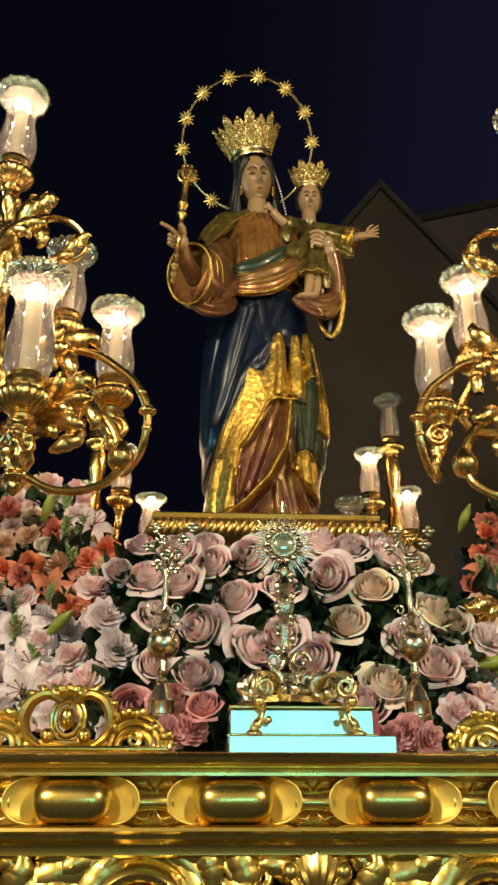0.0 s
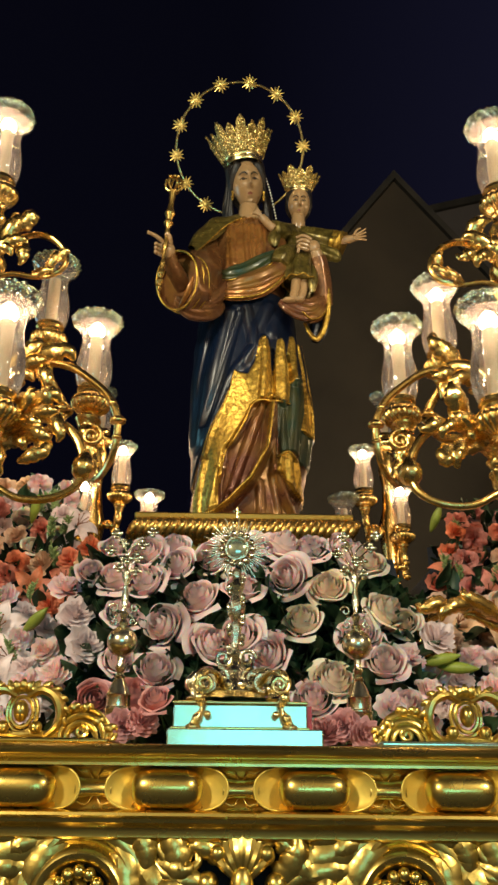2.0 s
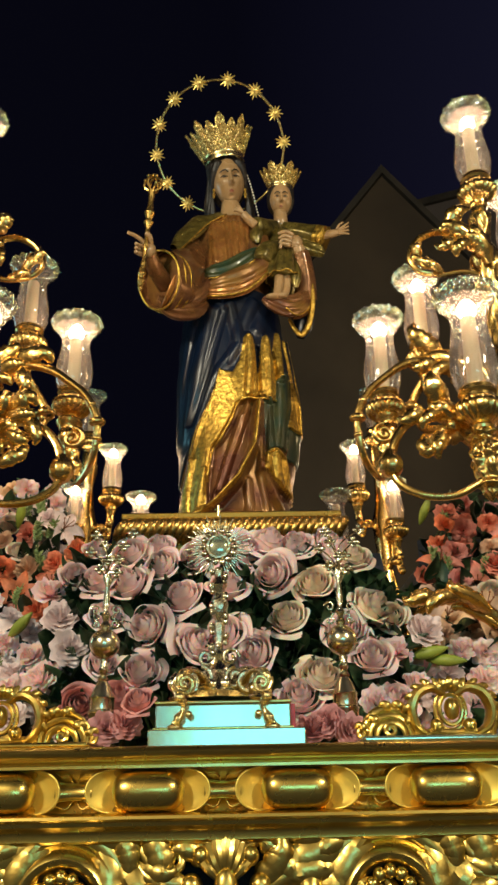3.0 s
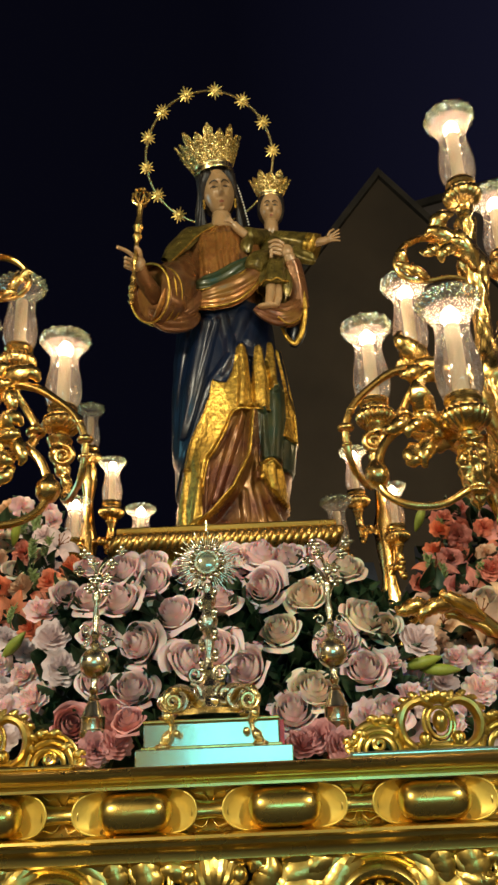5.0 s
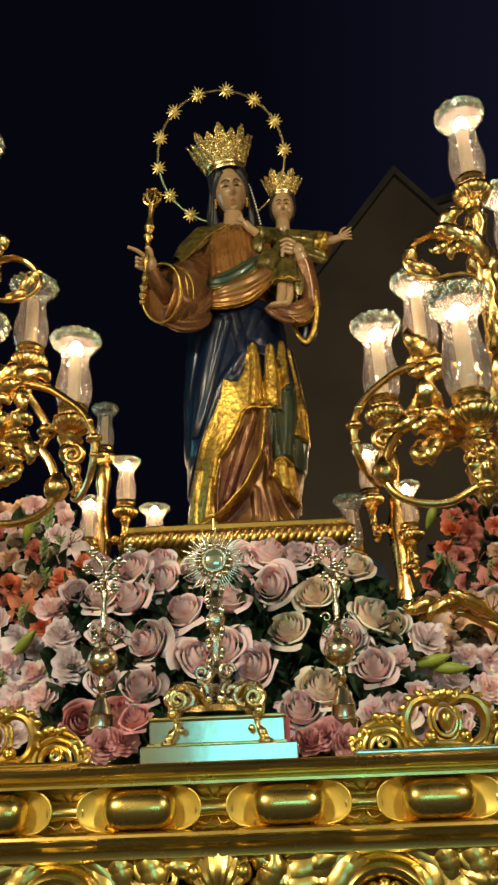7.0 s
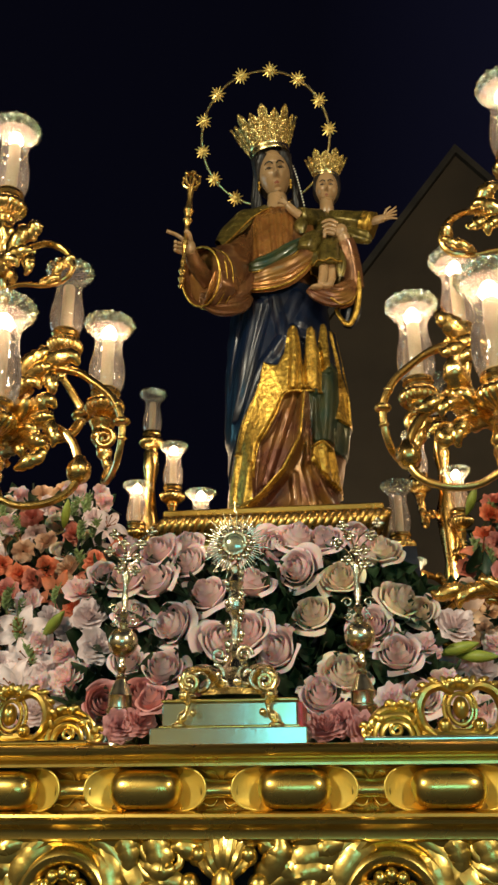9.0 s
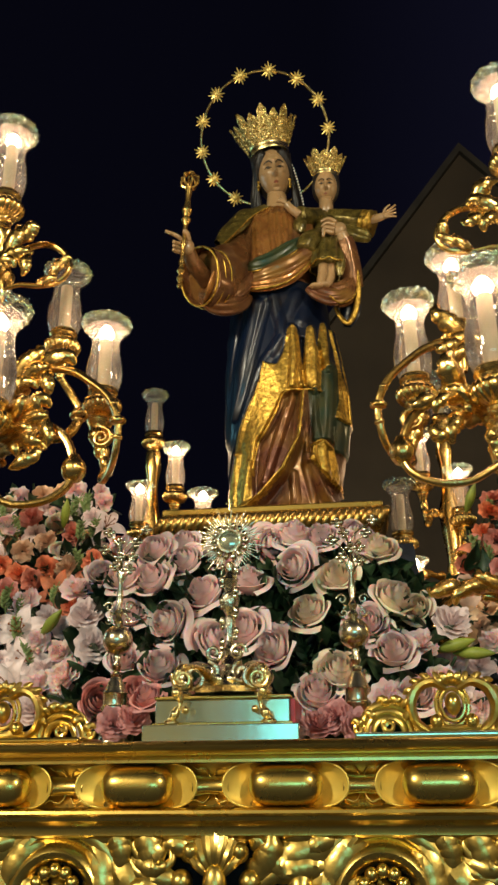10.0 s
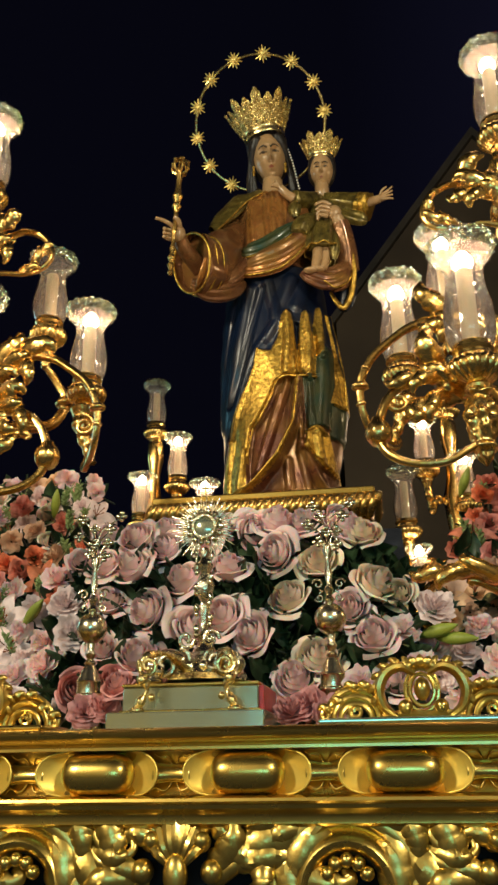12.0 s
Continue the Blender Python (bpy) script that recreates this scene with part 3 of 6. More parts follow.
# stepped plinth of the monstrance
pl = thing("stepped_plinth", (0.14, 1.30, 1.758), "pale glossy lacquered two-step plinth on the float", "plinth")
part("lower_step", Geo().box((0.037, 1.275, 1.758), (0.282, 1.50, 1.784), bevel=0.002), MARBLE, pl)
part("upper_step", Geo().box((0.041, 1.345, 1.7842), (0.263, 1.50, 1.826), bevel=0.002), MARBLE, pl)
part("upper_edge", Geo().box((0.039, 1.343, 1.8262), (0.265, 1.50, 1.832), bevel=0.002), GOLD, pl)
part("end_panel", Geo().box((0.2635, 1.350, 1.786), (0.271, 1.50, 1.825)), RED, pl, "red lacquered end", smooth=False)
part("gilt_strip", Geo().box((0.037, 1.3385, 1.7842), (0.267, 1.3448, 1.7905), bevel=0.0015), GOLD, pl, "thin gilded strip")

# ---- pedestal ----
PX0, PX1, PY, PZ = CX - 0.312, CX + 0.312, 2.13, 2.405
ped = thing("pedestal", (CX, PY + 0.3, 1.752), "carved gilded pedestal with a twisted rope edge", "pedestal")
part("body", Geo().box((PX0 + 0.03, PY + 0.03, 1.752), (PX1 - 0.03, PY + 0.70, 2.36), bevel=0.004), GOLD_CARVED, ped)
part("top", Geo().box((PX0 + 0.006, PY + 0.006, 2.385), (PX1 - 0.006, PY + 0.72, PZ), bevel=0.004), GOLD, ped)
part("neck", Geo().box((PX0 + 0.018, PY + 0.014, 2.318), (PX1 - 0.018, PY + 0.71, 2.330), bevel=0.003), GOLD, ped)
gad = Geo().tube(spline([(-0.017, 0.010, -0.036), (-0.008, -0.020, -0.014), (0.007, -0.022, 0.012), (0.017, 0.002, 0.028)], 10), lambda t: 0.0150 * math.sin(math.pi * (0.14 + 0.72 * t)) ** 0.7, 10)
for i in range(30):
    piece("gadroon", gad, ROPE, ped, (PX0 + 0.010 + (PX1 - PX0 - 0.02) * i / 29, PY + 0.012, 2.354))
for s in (PX0 + 0.012, PX1 - 0.012):
    for i in range(8):
        piece("gadroon", gad, ROPE, ped, (s, PY + 0.03 + 0.024 * i, 2.354))


# ---- statue: one mesh ----
def inside(px, pz, poly):
    c, n = False, len(poly)
    for i in range(n):
        (x1, z1), (x2, z2) = poly[i], poly[i - 1]
        if (z1 > pz) != (z2 > pz) and px < (x2 - x1) * (pz - z1) / (z2 - z1) + x1:
            c = not c
    return c


def ramp(x, pts):
    """Smooth interpolation in a short table."""
    if x <= pts[0][0]:
        return pts[0][1]
    for (a, p), (b, q) in zip(pts, pts[1:]):
        if x <= b:
            t = (x - a) / (b - a)
            return p + (q - p) * t * t * (3 - 2 * t)
    return pts[-1][1]


SY = 2.56
S_MATS = [BLUE, BROCADE, TUNIC, SLEEVE, GREEN, OLIVE, SKIN, HAIR, OCHRE, LIPS, HAIR_GLINT]
bl, br, tu, sl, gr, ol, sk, ha, oc, li, pe = range(11)
PANEL = [(0.128, 2.96), (0.174, 2.951), (0.177, 2.869), (0.161, 2.791), (0.124, 2.725), (0.097, 2.697), (0.084, 2.603), (0.077, 2.40), (-0.04, 2.40), (-0.01, 2.52), (0.013, 2.607), (0.025, 2.682), (0.052, 2.768), (0.099, 2.874)]
UPPER = [(0.170, 2.955), (0.190, 3.0), (0.200, 3.053), (0.205, 3.09), (0.220, 3.100), (0.236, 3.09), (0.241, 3.05), (0.249, 2.96), (0.254, 3.0), (0.259, 3.05), (0.267, 3.105), (0.280, 3.111), (0.291, 3.09), (0.297, 3.025), (0.303, 3.08), (0.311, 3.145), (0.323, 3.152), (0.331, 3.128), (0.336, 3.04), (0.338, 2.961), (0.311, 2.952), (0.306, 2.871), (0.268, 2.860), (0.252, 2.866), (0.244, 2.859), (0.208, 2.857), (0.180, 2.839), (0.161, 2.791)]
FLAP = [(0.307, 2.965), (0.362, 2.984), (0.361, 2.861), (0.345, 2.78), (0.338, 2.70), (0.300, 2.697), (0.274, 2.68), (0.268, 2.747), (0.266, 2.86), (0.306, 2.868)]
EDGE = [(0.337, 3.14), (0.350, 3.14), (0.372, 2.985), (0.40, 2.86), (0.42, 2.785), (0.345, 2.79), (0.35, 2.862), (0.362, 2.88), (0.361, 2.98), (0.345, 3.08)]
FOLD = [(0.345, 2.79), (0.42, 2.785), (0.42, 2.683), (0.338, 2.675)]
TAIL = [(0.270, 2.672), (0.30, 2.69), (0.338, 2.675), (0.36, 2.553), (0.312, 2.572), (0.265, 2.622)]
CHEST = [(0.085, 3.66), (0.235, 3.66), (0.225, 3.42), (0.15, 3.39), (0.085, 3.41)]
HEM_RIDGE = [(0.251, 2.868), (0.240, 2.76), (0.232, 2.69), (0.180, 2.579), (0.116, 2.507), (0.06, 2.47)]
# fold lines on the cloth: points in x and z, half width, height
FOLDS = [(HEM_RIDGE, 0.020, 0.026), ([(0.264, 2.86), (0.256, 2.72), (0.252, 2.62)], 0.013, 0.018), ([(0.215, 2.84), (0.172, 2.70), (0.12, 2.55)], 0.015, 0.016), ([(0.190, 2.80), (0.135, 2.64), (0.10, 2.52)], 0.011, 0.011),
         ([(0.258, 2.63), (0.30, 2.54), (0.345, 2.47)], 0.020, 0.022), ([(0.25, 2.61), (0.268, 2.52), (0.285, 2.44)], 0.015, 0.014), ([(0.21, 2.58), (0.215, 2.50), (0.20, 2.43)], 0.018, 0.012),
         ([(0.03, 2.66), (0.012, 2.55), (0.015, 2.44)], 0.020, 0.016), ([(0.078, 2.62), (0.062, 2.52), (0.045, 2.43)], 0.015, 0.014),
         ([(0.220, 3.10), (0.222, 2.98), (0.214, 2.86)], 0.017, 0.015), ([(0.279, 3.11), (0.285, 2.98), (0.284, 2.86)], 0.016, 0.015), ([(0.323, 3.15), (0.322, 2.95)], 0.013, 0.014),
         ([(0.250, 3.06), (0.251, 2.86)], 0.010, -0.018), ([(0.299, 3.06), (0.308, 2.95)], 0.008, -0.014), ([(0.335, 2.98), (0.328, 2.85), (0.312, 2.69)], 0.030, 0.018), ([(0.283, 2.86), (0.286, 2.70)], 0.014, 0.010),
         ([(0.16, 3.22), (0.19, 3.06), (0.10, 2.93), (0.02, 2.68)], 0.024, 0.009), ([(0.10, 3.20), (0.04, 2.97), (0.005, 2.75)], 0.032, 0.011), ([(0.14, 3.20), (0.075, 2.93), (0.03, 2.80)], 0.018, -0.008),
         ([(0.03, 3.22), (-0.01, 3.0), (-0.015, 2.75)], 0.020, 0.008), ([(0.055, 3.2), (0.015, 2.98), (-0.006, 2.75)], 0.014, -0.006), ([(0.24, 3.24), (0.20, 3.14), (0.16, 3.0)], 0.026, 0.006), ([(0.29, 3.24), (0.25, 3.13)], 0.026, 0.006),
         ([(0.345, 3.14), (0.367, 2.98), (0.386, 2.86), (0.388, 2.70)], 0.012, 0.014), ([(0.30, 2.66), (0.31, 2.57)], 0.014, 0.010),
         ([(0.10, 3.62), (0.107, 3.50), (0.112, 3.41)], 0.013, 0.006), ([(0.15, 3.64), (0.157, 3.50), (0.165, 3.40)], 0.013, 0.006), ([(0.175, 3.64), (0.182, 3.50), (0.19, 3.41)], 0.013, 0.006), ([(0.20, 3.63), (0.208, 3.50), (0.212, 3.42)], 0.013, 0.006)]
FOLDS = [(pts, w, h, min(p[0] for p in pts) - w, max(p[0] for p in pts) + w, min(p[1] for p in pts) - w, max(p[1] for p in pts) + w) for pts, w, h in FOLDS]


def line_gap(x, z, pts):
    best = 9.0
    for (x1, z1), (x2, z2) in zip(pts, pts[1:]):
        ux, uz = x2 - x1, z2 - z1
        t = max(0.0, min(1.0, ((x - x1) * ux + (z - z1) * uz) / (ux * ux + uz * uz)))
        best = min(best, math.hypot(x - x1 - t * ux, z - z1 - t * uz))
    return best


def robe_slot(x, z):
    if z > 3.60:
        return oc
    if inside(x, z, CHEST):
        return oc
    if z > 3.30:
        return sl
    if z > 3.16:
        return bl
    for poly, slot in ((PANEL, br), (UPPER, br), (FOLD, gr), (FLAP, gr), (EDGE, br), (TAIL, br)):
        if inside(x, z, poly):
            return slot
    if z < 2.85 and 0.06 < x < 0.26 and line_gap(x, z, HEM_RIDGE) < 0.0075:
        return br
    return bl if (x < 0.13 - (2.958 - z) * 0.42 or z > 2.90) else tu


LAYER = {bl: 0.006, br: 0.014, tu: -0.014, sl: 0.0, gr: 0.0, ol: 0.004, oc: 0.004}
HALF = [(2.39, 0.205), (2.44, 0.190), (2.50, 0.184), (2.70, 0.200), (2.80, 0.207), (2.90, 0.205), (3.0, 0.198), (3.11, 0.189), (3.2, 0.176), (3.34, 0.160), (3.46, 0.158), (3.54, 0.158), (3.60, 0.152), (3.64, 0.128), (3.67, 0.088), (3.70, 0.054), (3.73, 0.040), (3.77, 0.037)]
DEEP = [(2.39, 0.185), (2.5, 0.160), (2.9, 0.150), (3.2, 0.135), (3.34, 0.125), (3.48, 0.125), (3.58, 0.105), (3.645, 0.082), (3.675, 0.058), (3.71, 0.040), (3.77, 0.036)]
MID = [(2.4, 0.171), (2.5, 0.169), (2.7, 0.182), (2.9, 0.180), (3.0, 0.172), (3.2, 0.164), (3.4, 0.168), (3.6, 0.168), (3.72, 0.166)]
Z0, Z1 = 2.405, 3.77
st = Geo()
NU, NV = 400, 460


def robe_fn(u, v):
    z = Z0 + (Z1 - Z0) * v
    a = 2 * math.pi * u
    half, deep, mid = ramp(z, HALF), ramp(z, DEEP), ramp(z, MID)
    ca, sa = math.cos(a), math.sin(a)
    x = mid + half * ca
    if sa > 0.3 or z > 3.67:
        return (x, SY + deep * sa, z)
    near = sum(LAYER[robe_slot(x + dx, z + dz)] for dx, dz in ((0.004, 0), (-0.004, 0), (0, 0.004), (0, -0.004))) / 4
    d = near * (1 if z < 3.6 else 0.3) + 0.006 * noise.noise((x * 7, z * 2.2, 3.1)) + 0.0016 * noise.noise((x * 26, z * 9, 6.0))
    for pts, w, h, xa, xb, za, zb in FOLDS:
        if xa < x < xb and za < z < zb:
            q = line_gap(x, z, pts) / w
            if q < 1:
                d += h * (1 - q * q) ** 1.4
    if z < 2.50 and x < 0.36:
        d += 0.022 * ((2.50 - z) / 0.1) ** 2 * (0.5 + 0.5 * math.sin(x * 55 + 1))
    k = 1 + 0.25 * max(0.0, -sa)
    return (x + 0.5 * d * ca, SY + deep * sa * k + d * sa * 1.3, z)


st.grid(robe_fn, NU, NV, True)
# slots face by face
for j in range(NV):
    for i in range(NU):
        q = j * NU + i
        c = (st.v[st.f[q][0]] + st.v[st.f[q][2]]) / 2
        sa = math.sin(2 * math.pi * (i + 0.5) / NU)
        st.m[q] = (sk if c.z > 3.662 - 0.5 * max(0, 0.03 - abs(c.x - 0.165)) else robe_slot(c.x, c.z)) if sa < 0.25 else (bl if c.z < 3.60 else ha if c.z > 3.66 else oc)


def head(c, r, turn, nod, roll, long_hair=True):
    """A plain carved head: brow, lids, nose, lips and chin on an egg of half sizes r, with hair."""
    q = Matrix.Rotation(roll, 3, "Y") @ Matrix.Rotation(turn, 3, "Z") @ Matrix.Rotation(nod, 3, "X")
    rx, ry, rz = r
    NX, NZ = 120, 110

    def bump(x, z, cx, cz, wx, wz):
        return math.exp(-((x - cx) / wx) ** 2 - ((z - cz) / wz) ** 2)

    def fn(u, v):
        a, b = 2 * math.pi * u, math.pi * (v - 0.5)
        x, y, z = math.cos(a) * math.cos(b), math.sin(a) * math.cos(b), math.sin(b)
        w = 1 - 0.24 * max(0.0, -z) ** 1.6
        d = 0.0
        if y < 0:
            f = min(1.0, -y * 1.6)
            d = 0.33 * bump(x, z, 0, -0.24, 0.13, 0.09) + 0.17 * bump(x, z, 0, -0.05, 0.09, 0.22) + 0.10 * bump(x, z, 0, 0.30, 0.55, 0.10)
            for s in (-1, 1):
                d += -0.26 * bump(x, z, s * 0.36, 0.09, 0.20, 0.12) + 0.13 * bump(x, z, s * 0.37, 0.055, 0.14, 0.07) + 0.05 * bump(x, z, s * 0.45, -0.25, 0.25, 0.22) + 0.05 * bump(x, z, s * 0.12, -0.25, 0.06, 0.06)
            d += 0.05 * bump(x, z, 0, -0.47, 0.18, 0.05) + 0.055 * bump(x, z, 0, -0.575, 0.14, 0.05) - 0.06 * bump(x, z, 0, -0.69, 0.2, 0.05) + 0.09 * bump(x, z, 0, -0.84, 0.28, 0.14)
            d *= f
        return Vector(c) + q @ Vector((rx * x * w, ry * (y * w - d), rz * z))
    start = len(st.m)
    st.grid(fn, NX, NZ, True, sk)
    # painted brows, eyes and lips
    for f in range(NX * NZ):
        a, b = 2 * math.pi * ((f % NX) + 0.5) / NX, math.pi * ((f // NX + 0.5) / NZ - 0.5)
        x, y, z = math.cos(a) * math.cos(b), math.sin(a) * math.cos(b), math.sin(b)
        if y < -0.2:
            e = abs(x) - 0.37
            if (abs(e) < 0.25 and abs(z - 0.29 + 1.4 * e * e) < 0.028) or (abs(e) < 0.20 and abs(z - 0.105 + 2.0 * e * e) < 0.030) or (abs(e) < 0.095 and abs(z - 0.055) < 0.060):
                st.m[start + f] = ha
            elif abs(x) < 0.19 and abs(z + 0.525) < 0.048 * (1 - (abs(x) / 0.20) ** 2):
                st.m[start + f] = li

    def hair(u, v):
        a, b = 2 * math.pi * u, math.pi * (v - 0.5)
        x, y, z = math.cos(a) * math.cos(b), math.sin(a) * math.cos(b), math.sin(b)
        g = 1 + 0.05 * math.sin(11 * a + 3 * z) + 0.05 * noise.noise((x * 4, y * 4, z * 4))
        return Vector(c) + q @ (Vector((0, 0.27 * ry, 0.22 * rz)) + Vector((1.22 * rx * x * g, 1.05 * ry * y * g * (0.80 if y < 0 else 1), 1.14 * rz * z * g)))
    st.grid(hair, 44, 30, True, ha)
    for s in (-1, 1) if long_hair else ():
        for k in range(3):
            st.tube([Vector(c) + q @ Vector((p[0] * rx, p[1] * ry, p[2] * rz)) for p in spline([(s * (0.55 + 0.2 * k), -0.55 + 0.35 * k, 0.80), (s * (0.98 + 0.1 * k), -0.25 + 0.3 * k, 0.1), (s * (1.12 + 0.1 * k), 0.1 + 0.2 * k, -0.8), (s * (1.2 + 0.22 * k), 0.3 + 0.2 * k, -1.75)], 18)], lambda t: rx * (0.24 + 0.10 * math.sin(9 * t + k) - 0.08 * t), 10, ha)
    return q


head((0.157, 2.545, 3.862), (0.062, 0.074, 0.098), 0.10, 0.30, -0.13)
st.tube([(0.166, 2.57, 3.66), (0.163, 2.565, 3.79)], 0.034, 18, sk)
for s in (-1, 1):
    for k, rr in enumerate((0.0055, 0.004, 0.007, 0.005)):
        st.ball((0.162 + s * 0.060, 2.51, 3.805 - 0.011 * k), (rr, rr, 0.006), 8, 6, br)
# pale beads modelled in place of the highlight along the hair's edge
for k in range(16):
    st.ball((0.224 + 0.045 * (k / 15) ** 0.7, 2.535 - 0.02 * k / 15, 3.905 - 0.215 * k / 15), 0.0038, 7, 5, pe)

# right arm with a wide bell sleeve, holding the sceptre
sleeve = spline([(0.085, 2.58, 3.60), (0.030, 2.53, 3.53), (0.012, 2.46, 3.43), (-0.008, 2.38, 3.335), (-0.040, 2.31, 3.270), (-0.072, 2.262, 3.252)], 60)


def sleeve_fn(u, v):
    k = min(60, int(round(v * 60)))
    p, d = sleeve[k], (sleeve[min(k + 1, 60)] - sleeve[max(k - 1, 0)]).normalized()
    e = d.cross(Vector((0, 0, 1))).normalized()
    n = e.cross(d)
    a = 2 * math.pi * u
    r = ramp(v, [(0, 0.050), (0.3, 0.068), (0.6, 0.083), (0.85, 0.092), (1, 0.094)])
    sag = 1.18 if math.sin(a) < 0 else 1.0
    f = 0.0045 * math.sin(17 * v + 2.2 * math.cos(a) + 3 * noise.noise((math.cos(a), math.sin(a), v * 3))) * min(1, 2 * v) + 0.004 * math.sin(6 * a + 5 * v)
    return p + (e * math.cos(a) * 0.92 + n * math.sin(a) * sag) * (r + f)


st.grid(sleeve_fn, 72, 60, True, sl)
tip, back = Vector(sleeve[-1]), (Vector(sleeve[-1]) - Vector(sleeve[-4])).normalized()
sd = back.cross(Vector((0, 0, 1))).normalized()
upv = sd.cross(back)
for off, rr, thick, slot in ((0.002, 0.092, 0.0042, br), (-0.030, 0.096, 0.0026, br), (-0.062, 0.094, 0.0024, br)):
    st.tube([tip + back * off + sd * rr * 0.92 * math.cos(a * 0.1309) + upv * rr * (1.0 if math.sin(a * 0.1309) > 0 else 1.18) * math.sin(a * 0.1309) for a in range(49)], thick, 8, slot)
st.ball(tip - back * 0.034 - upv * 0.006, (0.086, 0.010, 0.102), 24, 10, tu, rot=Matrix((sd, back, upv)).transposed())
# the turned-back cuff and the bare wrist
st.tube(spline([tip - upv * 0.104 + back * 0.004, tip - upv * 0.070 - sd * 0.045 + back * 0.012, tip - upv * 0.020 - sd * 0.074 + back * 0.010], 20), lambda t: 0.017 * math.sin(math.pi * (0.12 + 0.76 * t)), 12, oc, flat=0.5)
st.tube(spline([(-0.050, 2.300, 3.245), (-0.084, 2.232, 3.272), (-0.099, 2.195, 3.300)], 14), lambda t: 0.031 - 0.007 * t, 16, sl)
st.ball((-0.102, 2.182, 3.306), (0.027, 0.023, 0.030), 14, 10, sk)
for i in range(4):
    z = 3.326 - 0.015 * i
    ext = (-0.026, -0.010, 0.010) if i == 0 else (0.004, -0.012, -0.005)
    st.tube(spline([(-0.108, 2.176, z), (-0.134, 2.158, z + 0.004 + ext[2]), (-0.136 + ext[0], 2.146 + ext[1], z - 0.004 + 2 * ext[2])], 10), lambda t: 0.0082 * (1 - 0.3 * t), 9, sk)
st.tube(spline([(-0.090, 2.172, 3.318), (-0.092, 2.150, 3.334), (-0.104, 2.140, 3.342)], 8), 0.0080, 8, sk)

# ochre mantle over the shoulder
def mantle_fn(u, v):
    p = spline([(0.135, 2.50, 3.672), (0.065, 2.485, 3.640), (0.005, 2.46, 3.565), (-0.035, 2.42, 3.475)], 20)[int(round(v * 20))]
    w = 0.034 + 0.024 * math.sin(math.pi * v)
    a = 2 * math.pi * u
    return p + Vector((-0.55 * w * math.cos(a), 0.020 * math.sin(a) + 0.5 * w * math.cos(a), 0.75 * w * math.cos(a) + 0.004 * math.sin(14 * v + 3 * math.cos(a))))


st.grid(mantle_fn, 30, 20, True, ol)
st.tube(spline([(0.150, 2.462, 3.655), (0.085, 2.440, 3.600), (0.030, 2.415, 3.520), (-0.015, 2.365, 3.430)], 24), 0.0034, 7, br)
st.tube(spline([(0.210, 2.47, 3.650), (0.262, 2.46, 3.60), (0.285, 2.45, 3.52), (0.280, 2.43, 3.44)], 24), lambda t: 0.026 * math.sin(math.pi * (0.2 + 0.7 * t)), 14, oc, flat=0.5)

# bands of cloth drawn across the waist
def band(points, width, slot, folds=3, thick=0.35, seed=0.0):
    path = spline(points, 40)

    def fn(u, v):
        j = int(round(v * 40))
        p, d = path[j], (path[min(j + 1, 40)] - path[max(j - 1, 0)]).normalized()
        n = d.cross(Vector((0, 1, 0))).normalized()
        a = 2 * math.pi * u
        w = width * math.sin(math.pi * (0.12 + 0.80 * v)) ** 0.7
        c, s = math.cos(a), math.sin(a)
        rel = 0.18 * math.sin(folds * 3.1 * c + seed + 2.5 * v) if s < 0 else 0
        return p + n * w * c + Vector((0, w * (thick * s + rel * thick), 0))
    st.grid(fn, 40, 40, True, slot)


band([(-0.075, 2.285, 3.178), (-0.02, 2.325, 3.168), (0.04, 2.365, 3.195), (0.075, 2.40, 3.245)], 0.040, sl, 3, 0.8, 1.5)
band([(-0.03, 2.33, 3.225), (0.02, 2.36, 3.235), (0.065, 2.39, 3.30), (0.085, 2.42, 3.38)], 0.044, sl, 3, 0.7, 0.2)
band([(0.035, 2.43, 3.375), (0.09, 2.392, 3.345), (0.16, 2.385, 3.358), (0.225, 2.39, 3.410), (0.265, 2.40, 3.455)], 0.042, gr, 3, 0.45, 1.0)
band([(0.055, 2.41, 3.300), (0.13, 2.372, 3.302), (0.21, 2.368, 3.330), (0.275, 2.385, 3.385), (0.315, 2.40, 3.43)], 0.036, tu, 2, 0.5, 2.0)
band([(0.015, 2.43, 3.300), (0.075, 2.385, 3.268), (0.15, 2.362, 3.256), (0.215, 2.364, 3.276), (0.27, 2.38, 3.330), (0.30, 2.40, 3.38)], 0.024, oc, 2, 0.6, 0.5)
st.tube(spline([(0.015, 2.425, 3.286), (0.075, 2.374, 3.250), (0.15, 2.350, 3.238), (0.215, 2.352, 3.258), (0.27, 2.366, 3.312), (0.305, 2.385, 3.37)], 40), 0.0042, 8, br)
st.tube(spline([(0.05, 2.395, 3.330), (0.12, 2.362, 3.318), (0.20, 2.360, 3.345), (0.25, 2.372, 3.395)], 30), 0.0030, 7, br)

# the child on her arm
CHX = 0.352
st.lathe([(0.02, 3.30), (0.052, 3.33), (0.058, 3.40), (0.060, 3.48), (0.058, 3.55), (0.052, 3.585), (0.034, 3.612), (0.026, 3.632), (0.022, 3.64)], (CHX - 0.005, 2.51, 0), 40, ol, wave=lambda a, z: 1 + 0.05 * math.sin(9 * a + z * 20))
st.tube([(CHX, 2.51, 3.60), (CHX + 0.001, 2.505, 3.71)], 0.026, 16, sk)
head((CHX + 0.003, 2.50, 3.742), (0.042, 0.050, 0.066), 0.0, 0.30, 0.03, False)
